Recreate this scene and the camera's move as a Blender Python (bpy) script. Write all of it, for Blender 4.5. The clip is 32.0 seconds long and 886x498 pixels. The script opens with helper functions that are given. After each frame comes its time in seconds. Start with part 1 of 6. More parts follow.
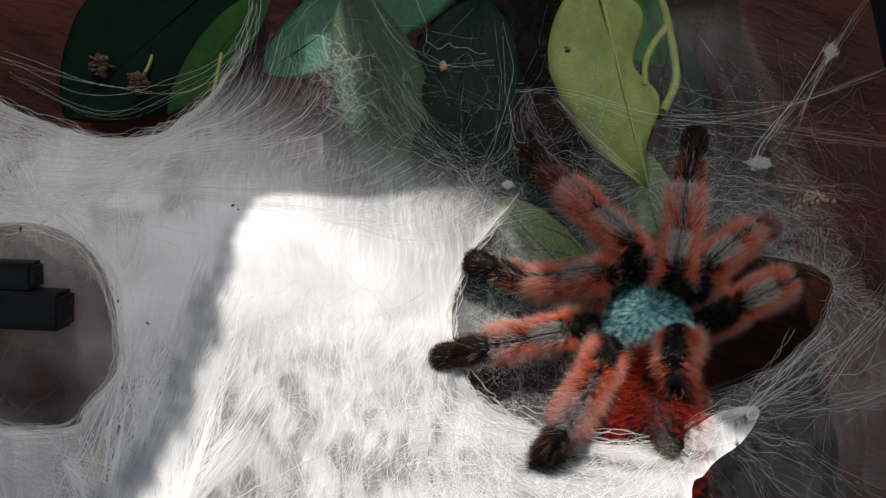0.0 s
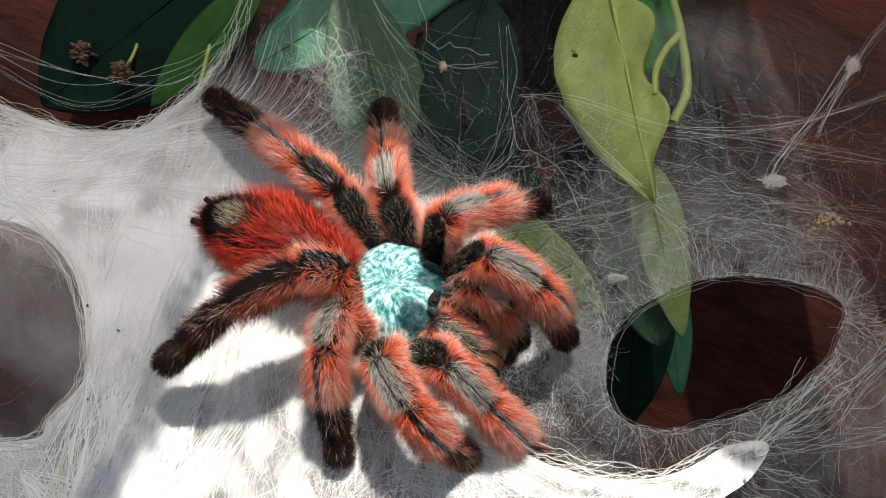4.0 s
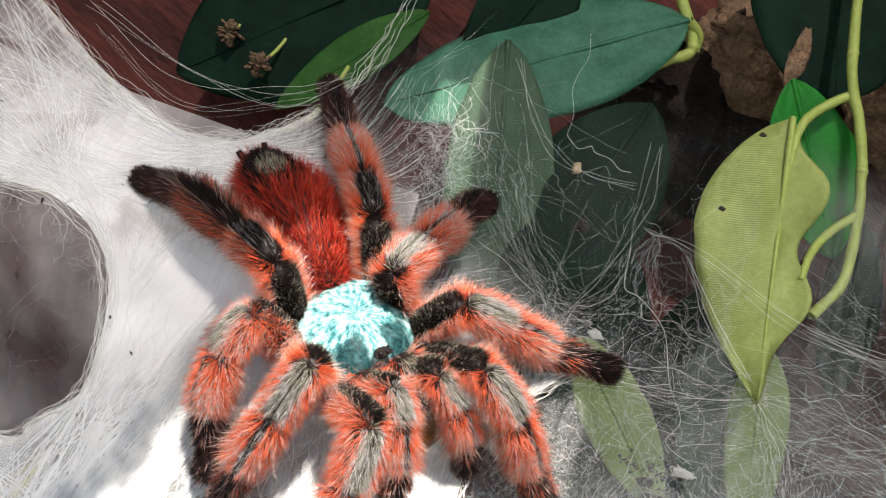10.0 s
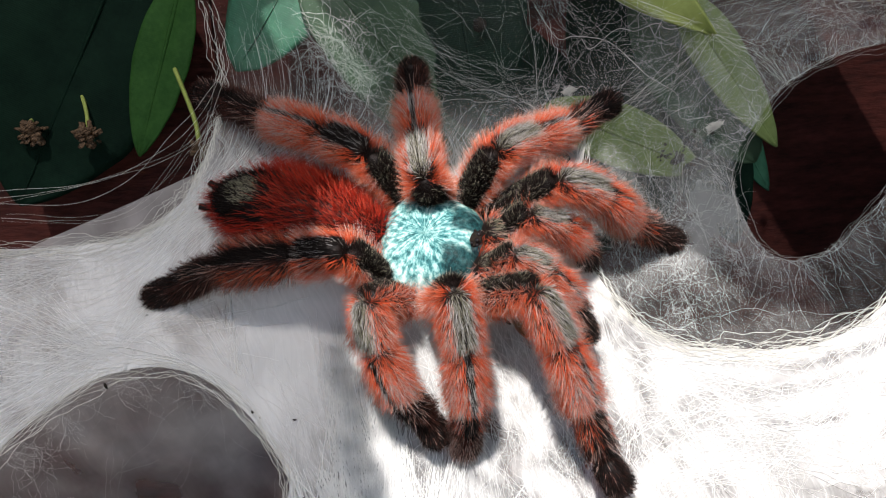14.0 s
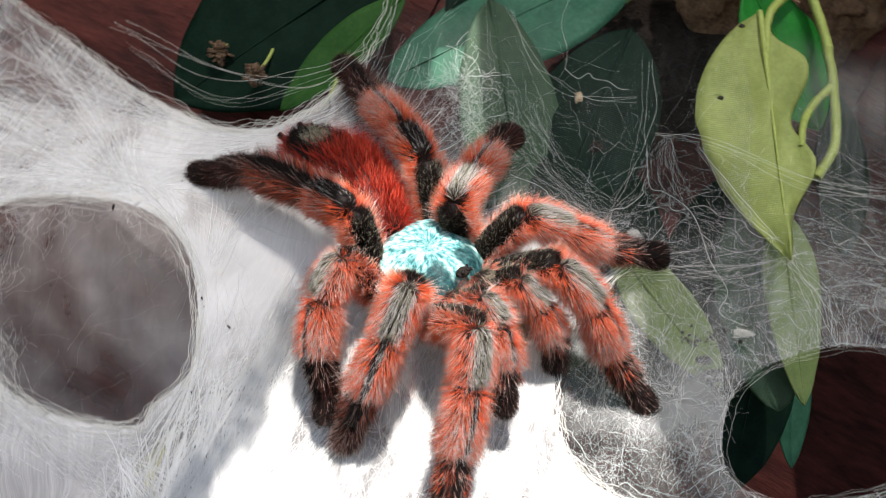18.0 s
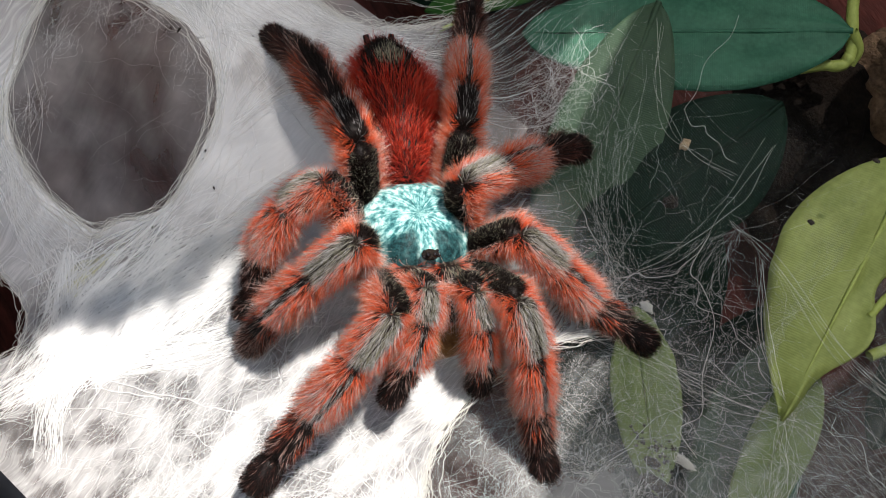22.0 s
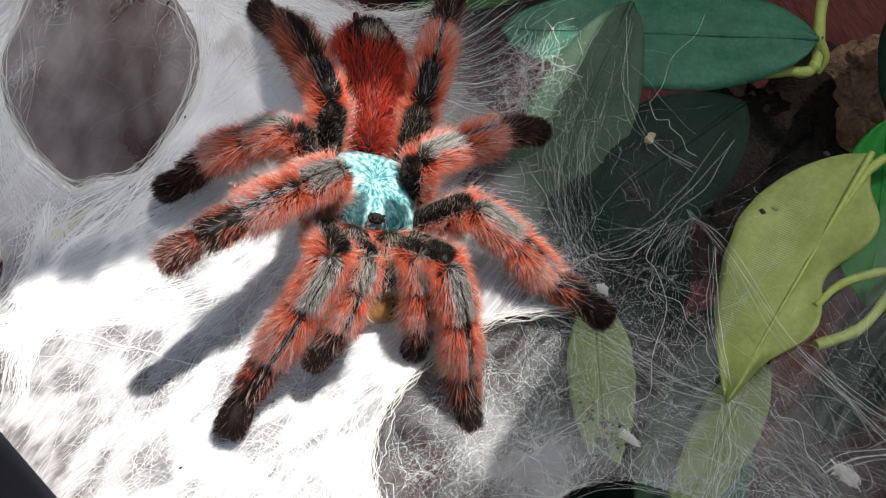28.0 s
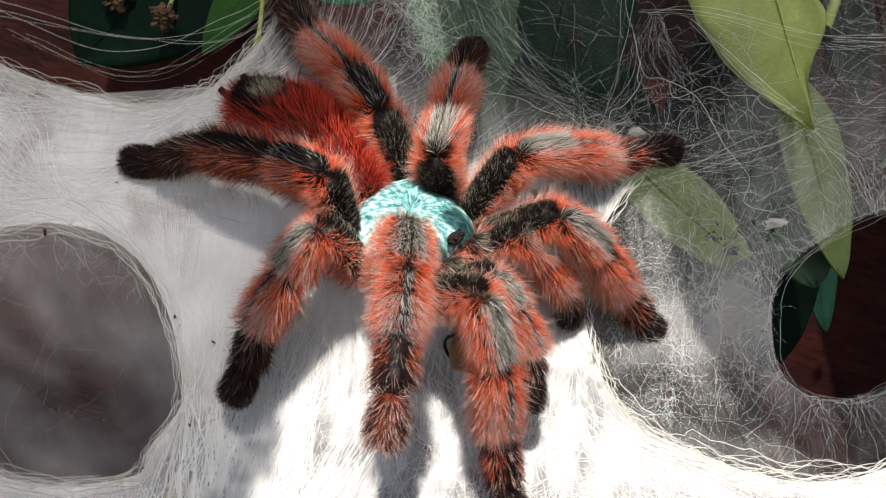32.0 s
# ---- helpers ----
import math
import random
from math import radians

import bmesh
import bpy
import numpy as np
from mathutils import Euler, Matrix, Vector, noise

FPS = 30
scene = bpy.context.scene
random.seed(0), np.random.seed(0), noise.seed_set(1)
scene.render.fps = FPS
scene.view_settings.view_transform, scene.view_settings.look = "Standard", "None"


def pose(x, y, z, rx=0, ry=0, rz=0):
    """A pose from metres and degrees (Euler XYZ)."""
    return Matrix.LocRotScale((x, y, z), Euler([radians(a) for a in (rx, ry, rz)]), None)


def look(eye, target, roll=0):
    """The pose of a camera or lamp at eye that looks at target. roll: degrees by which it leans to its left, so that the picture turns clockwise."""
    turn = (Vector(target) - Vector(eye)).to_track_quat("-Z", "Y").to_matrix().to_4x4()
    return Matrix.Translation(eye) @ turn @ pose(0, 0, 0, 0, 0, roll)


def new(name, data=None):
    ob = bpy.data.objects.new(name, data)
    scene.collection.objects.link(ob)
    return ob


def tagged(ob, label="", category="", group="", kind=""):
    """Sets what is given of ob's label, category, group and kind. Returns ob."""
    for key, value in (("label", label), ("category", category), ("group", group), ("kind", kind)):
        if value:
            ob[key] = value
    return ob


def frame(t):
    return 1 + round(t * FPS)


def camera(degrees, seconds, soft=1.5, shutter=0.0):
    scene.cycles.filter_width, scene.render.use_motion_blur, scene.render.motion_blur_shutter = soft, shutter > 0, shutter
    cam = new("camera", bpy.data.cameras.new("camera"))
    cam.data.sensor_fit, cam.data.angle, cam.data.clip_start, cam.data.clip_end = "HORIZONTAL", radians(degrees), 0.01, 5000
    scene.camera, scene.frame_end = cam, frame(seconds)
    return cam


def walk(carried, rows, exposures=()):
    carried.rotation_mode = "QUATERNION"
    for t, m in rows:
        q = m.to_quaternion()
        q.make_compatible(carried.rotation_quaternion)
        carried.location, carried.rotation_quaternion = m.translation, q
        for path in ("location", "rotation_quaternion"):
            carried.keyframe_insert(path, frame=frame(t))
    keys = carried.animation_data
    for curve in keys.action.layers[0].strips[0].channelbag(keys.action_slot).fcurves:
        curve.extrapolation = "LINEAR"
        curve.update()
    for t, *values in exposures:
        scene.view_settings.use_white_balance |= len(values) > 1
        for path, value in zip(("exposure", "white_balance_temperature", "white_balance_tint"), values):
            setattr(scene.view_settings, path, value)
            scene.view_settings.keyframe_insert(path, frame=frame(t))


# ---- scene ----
cam = camera(49.8, 32.0, soft=1.0, shutter=0.3)
ROWS = [
    (0.0, 0.0005, 0.0054, 0.2655, -0.06, -5.15, 0.59),
    (0.5, 0.0033, 0.0078, 0.2680, -1.43, -4.36, 1.33),
    (1.0, 0.0059, 0.0049, 0.2694, -1.90, -4.43, 1.46),
    (1.5, 0.0062, 0.0056, 0.2686, -1.70, -5.57, 1.37),
    (2.0, 0.0060, 0.0065, 0.2692, -1.42, -6.66, 1.11),
    (2.5, 0.0039, 0.0091, 0.2709, -1.57, -6.60, 0.08),
    (3.0, 0.0019, 0.0130, 0.2688, -0.87, -6.75, -0.62),
    (3.5, 0.0010, 0.0135, 0.2684, -0.56, -6.19, -1.15),
    (5.5, -0.0031, 0.0184, 0.2582, -0.70, -2.62, -2.50),
    (6.0, 0.0002, 0.0170, 0.2582, -0.34, -2.78, -4.86),
    (6.5, 0.0065, 0.0124, 0.2576, 2.34, -3.13, -7.49),
    (7.0, 0.0148, 0.0180, 0.2614, 5.13, -3.58, -9.81),
    (7.5, 0.0153, 0.0177, 0.2635, 7.06, -4.85, -12.62),
    (8.0, 0.0160, 0.0213, 0.2642, 9.58, -6.21, -15.18),
    (8.5, 0.0158, 0.0262, 0.2680, 11.12, -7.22, -16.68),
    (9.0, 0.0146, 0.0256, 0.2703, 11.25, -7.45, -17.63),
    (9.5, 0.0127, 0.0280, 0.2767, 11.21, -7.70, -18.44),
    (10.0, 0.0073, 0.0333, 0.2832, 10.84, -7.52, -18.72),
    (10.5, 0.0011, 0.0303, 0.2799, 9.85, -7.65, -15.16),
    (11.0, -0.0018, 0.0281, 0.2746, 6.64, -7.38, -7.13),
    (11.5, -0.0101, 0.0238, 0.2721, 1.32, -6.01, 0.53),
    (12.0, -0.0189, 0.0272, 0.2714, -2.15, -5.88, 7.46),
    (12.5, -0.0247, 0.0341, 0.2713, -6.03, -8.74, 13.75),
    (13.0, -0.0287, 0.0338, 0.2772, -9.85, -13.55, 18.40),
    (13.5, -0.0291, 0.0291, 0.2868, -11.36, -17.40, 20.92),
    (14.0, -0.0265, 0.0306, 0.2923, -12.07, -19.27, 22.23),
    (14.5, -0.0252, 0.0300, 0.2955, -12.23, -20.02, 23.10),
    (16.5, -0.0247, 0.0270, 0.2774, -9.50, -11.30, 22.01),
    (17.0, -0.0281, 0.0281, 0.2670, -7.91, -6.61, 18.18),
    (17.5, -0.0247, 0.0237, 0.2654, -3.89, -2.91, 8.35),
    (18.0, -0.0051, 0.0186, 0.2638, 5.16, -3.21, -7.31),
    (18.5, 0.0034, 0.0232, 0.2638, 11.56, -4.50, -16.14),
    (19.0, 0.0099, 0.0259, 0.2659, 14.21, -6.48, -20.52),
    (19.5, 0.0187, 0.0267, 0.2693, 16.86, -8.43, -24.05),
    (20.0, 0.0225, 0.0277, 0.2694, 18.90, -9.98, -26.42),
    (20.5, 0.0246, 0.0300, 0.2732, 21.52, -11.86, -26.99),
    (21.0, 0.0244, 0.0327, 0.2813, 23.71, -13.11, -29.25),
    (21.5, 0.0223, 0.0328, 0.2827, 24.78, -15.16, -32.14),
    (22.0, 0.0198, 0.0325, 0.2851, 24.67, -16.72, -33.50),
    (22.5, 0.0195, 0.0332, 0.2850, 25.11, -17.38, -34.18),
    (23.0, 0.0231, 0.0325, 0.2829, 25.42, -17.18, -34.14),
    (23.5, 0.0245, 0.0315, 0.2818, 25.57, -16.86, -33.45),
    (24.0, 0.0222, 0.0321, 0.2815, 25.58, -16.69, -33.42),
    (24.5, 0.0253, 0.0320, 0.2837, 26.16, -16.28, -33.81),
    (25.0, 0.0239, 0.0337, 0.2877, 26.01, -16.20, -34.11),
    (25.5, 0.0240, 0.0334, 0.2873, 26.22, -16.09, -34.22),
    (27.5, 0.0254, 0.0345, 0.2868, 26.64, -16.87, -36.84),
    (28.0, 0.0324, 0.0305, 0.2830, 26.65, -15.51, -36.00),
    (28.5, 0.0352, 0.0280, 0.2782, 26.85, -14.41, -35.26),
    (29.0, 0.0324, 0.0263, 0.2751, 25.00, -13.73, -31.98),
    (29.5, 0.0250, 0.0297, 0.2765, 17.76, -10.17, -21.45),
    (30.0, 0.0044, 0.0311, 0.2766, 7.54, -8.20, -9.75),
    (30.5, -0.0117, 0.0371, 0.2702, 3.38, -9.69, -5.13),
    (31.0, -0.0139, 0.0387, 0.2735, 1.97, -11.08, -2.86),
    (31.5, -0.0073, 0.0375, 0.2747, 3.33, -12.50, -1.68),
    (32.0, -0.0133, 0.0372, 0.2761, 0.41, -12.45, 3.52),
]
EXPOSURES = [(0.0, 0.74, 6800, 12), (1.0, 1.04, 6800, 12), (2.0, 1.39, 7000, 12), (3.0, 1.49, 7100, 12), (6.0, 1.53, 7100, 12), (9.0, 1.53, 7300, 12), (10.0, 2.10, 7150, 12), (11.0, 2.15, 7000, 12), (13.0, 1.48, 6900, 12), (14.0, 1.33, 6800, 12), (17.0, 1.33, 6900, 12), (18.0, 1.94, 6900, 12), (19.0, 1.73, 6900, 12), (20.0, 1.36, 6900, 12), (23.0, 1.36, 6900, 12), (26.0, 1.36, 6900, 12), (28.0, 1.52, 6700, 12), (29.0, 1.28, 6900, 12), (30.0, 2.11, 7250, 12), (30.5, 1.86, 7050, 12), (31.0, 1.48, 7100, 12), (32.0, 1.48, 7100, 12)]
walk(cam, [(t, pose(x, y, z, 90 + pitch, roll, yaw)) for t, x, y, z, yaw, pitch, roll in ROWS], EXPOSURES)

# ---- sky and sun ----
SUN_WAY = Vector((-0.08, 0.58, -0.81)).normalized()
world = bpy.data.worlds.new("sky")
scene.world = world
world.use_nodes = True
sky = world.node_tree.nodes.new("ShaderNodeTexSky")
sky.sky_type, sky.sun_disc = "NISHITA", False
sky.sun_elevation = math.asin(-SUN_WAY.z)
sky.sun_rotation = math.atan2(-SUN_WAY.x, -SUN_WAY.y)
world.node_tree.links.new(sky.outputs[0], world.node_tree.nodes["Background"].inputs[0])
world.node_tree.nodes["Background"].inputs[1].default_value = 0.06
sun = new("sun", bpy.data.lights.new("sun", "SUN"))
sun.data.energy, sun.data.angle, sun.data.color = 3.6, radians(0.6), (1.0, 0.985, 0.985)
sun.matrix_world = look((0, 0, 0), SUN_WAY)


# ---- materials ----
def material(name, rough=0.6, metal=0.0):
    m = bpy.data.materials.new(name)
    m.use_nodes = True
    t = m.node_tree
    b = t.nodes["Principled BSDF"]
    b.inputs["Roughness"].default_value, b.inputs["Metallic"].default_value = rough, metal
    return m, t, b


def node(t, kind, **values):
    n = t.nodes.new(kind)
    for key, value in values.items():
        n.inputs[key.replace("_", " ")].default_value = value
    return n


def coords(t, scale=(1, 1, 1), turn=(0, 0, 0)):
    c, m = t.nodes.new("ShaderNodeTexCoord"), t.nodes.new("ShaderNodeMapping")
    m.inputs["Scale"].default_value, m.inputs["Rotation"].default_value = scale, turn
    t.links.new(c.outputs["Object"], m.inputs[0])
    return m.outputs[0]


def noise_of(t, vector, scale, detail=4, rough=0.6):
    n = node(t, "ShaderNodeTexNoise", Scale=scale, Detail=detail, Roughness=rough)
    t.links.new(vector, n.inputs["Vector"])
    return n.outputs["Fac"]


def ramp(t, fac, *stops):
    r = t.nodes.new("ShaderNodeValToRGB")
    e = r.color_ramp.elements
    while len(e) < len(stops):
        e.new(0.5)
    for i, (at, colour) in enumerate(stops):
        e[i].position = at
        e[i].color = (*colour, 1) if isinstance(colour, tuple) else (colour, colour, colour, 1)
    t.links.new(fac, r.inputs[0])
    return r.outputs[0]


def mixed(t, fac, a, b, how="MIX"):
    m = t.nodes.new("ShaderNodeMix")
    m.data_type, m.blend_type = "RGBA", how
    for value, slot in ((fac, 0), (a, 6), (b, 7)):
        if isinstance(value, (int, float)):
            m.inputs[slot].default_value = value if slot == 0 else (value, value, value, 1)
        elif isinstance(value, tuple):
            m.inputs[slot].default_value = (*value, 1)
        else:
            t.links.new(value, m.inputs[slot])
    return m.outputs[2]


def calc(t, how, a, b):
    n = t.nodes.new("ShaderNodeMath")
    n.operation = how
    for value, slot in ((a, 0), (b, 1)):
        if isinstance(value, (int, float)):
            n.inputs[slot].default_value = value
        else:
            t.links.new(value, n.inputs[slot])
    return n.outputs[0]


def bump(t, b, height, strength=0.4, distance=0.0003):
    n = node(t, "ShaderNodeBump", Strength=strength, Distance=distance)
    t.links.new(height, n.inputs["Height"])
    t.links.new(n.outputs[0], b.inputs["Normal"])


def attribute(t, name):
    a = t.nodes.new("ShaderNodeAttribute")
    a.attribute_name = name
    return a.outputs["Fac"]


def silk_sheet(name, colour, low, high, stretch, through_light=0.5, fibres=0.4, relief=0.3, along=25):
    """Felted silk: a cloth of fibres, thicker and thinner, that lets light through."""
    m = bpy.data.materials.new(name)
    m.use_nodes = True
    t = m.node_tree
    t.nodes.remove(t.nodes["Principled BSDF"])
    v = coords(t)
    warp = node(t, "ShaderNodeTexNoise", Scale=45.0, Detail=3.0)
    t.links.new(v, warp.inputs["Vector"])
    moved = mixed(t, 0.012, v, warp.outputs["Color"], "ADD")
    layers = []
    for turn, scale in ((0.25, 1.0), (1.2, 2.1), (-0.5, 1.5), (2.2, 2.6)):
        mp = t.nodes.new("ShaderNodeMapping")
        mp.inputs["Rotation"].default_value = (0, turn, 0)
        mp.inputs["Scale"].default_value = (stretch * scale, 300 * scale, along * scale)
        t.links.new(moved, mp.inputs[0])
        f = noise_of(t, mp.outputs[0], 1.0, 3, 0.55)
        layers.append(ramp(t, f, (0.50, 0.0), (0.60, 1.0), (0.70, 0.15)))
    fibre = mixed(t, 0.5, mixed(t, 0.5, layers[0], layers[1], "LIGHTEN"), mixed(t, 0.5, layers[2], layers[3], "LIGHTEN"), "ADD")
    cloud = noise_of(t, moved, 55, 4, 0.6)
    d = attribute(t, "thick")
    base = calc(t, "MULTIPLY", ramp(t, cloud, (0.36, low), (0.72, high)), d)
    alpha = calc(t, "ADD", base, calc(t, "MULTIPLY", calc(t, "MULTIPLY", fibre, calc(t, "SUBTRACT", 1.02, d)), calc(t, "MULTIPLY", d, fibres)))
    n = t.nodes.new("ShaderNodeClamp")
    t.links.new(alpha, n.inputs[0])
    diffuse, back, clear = (t.nodes.new("ShaderNodeBsdf" + k) for k in ("Diffuse", "Translucent", "Transparent"))
    tint = mixed(t, fibre, tuple(c * 0.96 for c in colour), colour)
    t.links.new(tint, diffuse.inputs[0])
    t.links.new(tint, back.inputs[0])
    hb = node(t, "ShaderNodeBump", Strength=relief, Distance=0.0003)
    t.links.new(fibre, hb.inputs["Height"])
    t.links.new(hb.outputs[0], diffuse.inputs["Normal"])
    one, two = t.nodes.new("ShaderNodeMixShader"), t.nodes.new("ShaderNodeMixShader")
    one.inputs[0].default_value = through_light
    t.links.new(diffuse.outputs[0], one.inputs[1])
    t.links.new(back.outputs[0], one.inputs[2])
    t.links.new(n.outputs[0], two.inputs[0])
    t.links.new(clear.outputs[0], two.inputs[1])
    t.links.new(one.outputs[0], two.inputs[2])
    t.links.new(two.outputs[0], t.nodes["Material Output"].inputs[0])
    return m


def silk_thread(name, colour, through_light=0.4):
    m = bpy.data.materials.new(name)
    m.use_nodes = True
    t = m.node_tree
    t.nodes.remove(t.nodes["Principled BSDF"])
    diffuse, back, mix = t.nodes.new("ShaderNodeBsdfDiffuse"), t.nodes.new("ShaderNodeBsdfTranslucent"), t.nodes.new("ShaderNodeMixShader")
    g = t.nodes.new("ShaderNodeNewGeometry")
    tint = ramp(t, g.outputs["Random Per Island"], (0.0, tuple(c * 0.85 for c in colour)), (1.0, colour))
    t.links.new(tint, diffuse.inputs[0])
    t.links.new(tint, back.inputs[0])
    mix.inputs[0].default_value = through_light
    t.links.new(diffuse.outputs[0], mix.inputs[1])
    t.links.new(back.outputs[0], mix.inputs[2])
    t.links.new(mix.outputs[0], t.nodes["Material Output"].inputs[0])
    return m


def leaf_mat(name, dark, light, gloss=0.45, weave=1.0, through_light=0.25, shine=0.3):
    """Printed fabric or waxy leaf: mottled green, fine weave, some light through it."""
    m, t, b = material(name, gloss)
    b.inputs["Specular IOR Level"].default_value = shine
    v = coords(t)
    blotch = noise_of(t, v, 140, 5, 0.65)
    fine = noise_of(t, v, 1400, 2, 0.5)
    col = ramp(t, blotch, (0.3, dark), (0.72, light))
    col = mixed(t, 0.25, col, ramp(t, fine, (0.3, dark), (0.7, light)))
    warp = node(t, "ShaderNodeTexWave", Scale=1500.0, Distortion=0.4)
    weft = node(t, "ShaderNodeTexWave", Scale=900.0, Distortion=0.4)
    weft.bands_direction = "Y"
    t.links.new(v, warp.inputs["Vector"])
    t.links.new(v, weft.inputs["Vector"])
    cloth = calc(t, "ADD", calc(t, "MULTIPLY", warp.outputs["Fac"], 0.35), calc(t, "MULTIPLY", weft.outputs["Fac"], 0.65))
    col = mixed(t, 0.06 * weave, col, mixed(t, cloth, tuple(c * 0.55 for c in dark), light))
    t.links.new(col, b.inputs["Base Color"])
    bump(t, b, calc(t, "ADD", calc(t, "MULTIPLY", cloth, weave * 0.4), calc(t, "MULTIPLY", blotch, 1.2)), 0.35, 0.00025)
    back, mix = t.nodes.new("ShaderNodeBsdfTranslucent"), t.nodes.new("ShaderNodeMixShader")
    t.links.new(col, back.inputs[0])
    mix.inputs[0].default_value = through_light
    out = t.nodes["Material Output"]
    t.links.new(b.outputs[0], mix.inputs[1])
    t.links.new(back.outputs[0], mix.inputs[2])
    t.links.new(mix.outputs[0], out.inputs[0])
    return m


def rough_mat(name, dark, light, scale, rough=0.85, relief=0.0008, stretch=(1, 1, 1), shine=0.2):
    m, t, b = material(name, rough)
    b.inputs["Specular IOR Level"].default_value = shine
    v = coords(t, stretch)
    big, small = noise_of(t, v, scale, 5, 0.7), noise_of(t, v, scale * 7, 4, 0.6)
    col = mixed(t, 0.4, ramp(t, big, (0.3, dark), (0.7, light)), ramp(t, small, (0.3, dark), (0.75, light)))
    t.links.new(col, b.inputs["Base Color"])
    bump(t, b, calc(t, "ADD", big, calc(t, "MULTIPLY", small, 0.4)), 0.7, relief)
    return m


def hair_mat(name, root, mid, tip, rough=0.5, shine=0.25):
    """Bristles: colour runs from root to tip, and differs a little from one to the next."""
    m, t, b = material(name, rough)
    col = ramp(t, attribute(t, "tip"), (0.0, root), (0.35, mid), (0.52, mid), (0.92, tip))
    g = t.nodes.new("ShaderNodeNewGeometry")
    shade = ramp(t, g.outputs["Random Per Island"], (0.0, 0.48), (1.0, 1.0))
    col = mixed(t, 1.0, col, shade, "MULTIPLY")
    t.links.new(col, b.inputs["Base Color"])
    b.inputs["Specular IOR Level"].default_value = shine
    back, mix = t.nodes.new("ShaderNodeBsdfTranslucent"), t.nodes.new("ShaderNodeMixShader")
    t.links.new(col, back.inputs[0])
    mix.inputs[0].default_value = 0.22
    t.links.new(b.outputs[0], mix.inputs[1])
    t.links.new(back.outputs[0], mix.inputs[2])
    t.links.new(mix.outputs[0], t.nodes["Material Output"].inputs[0])
    return m


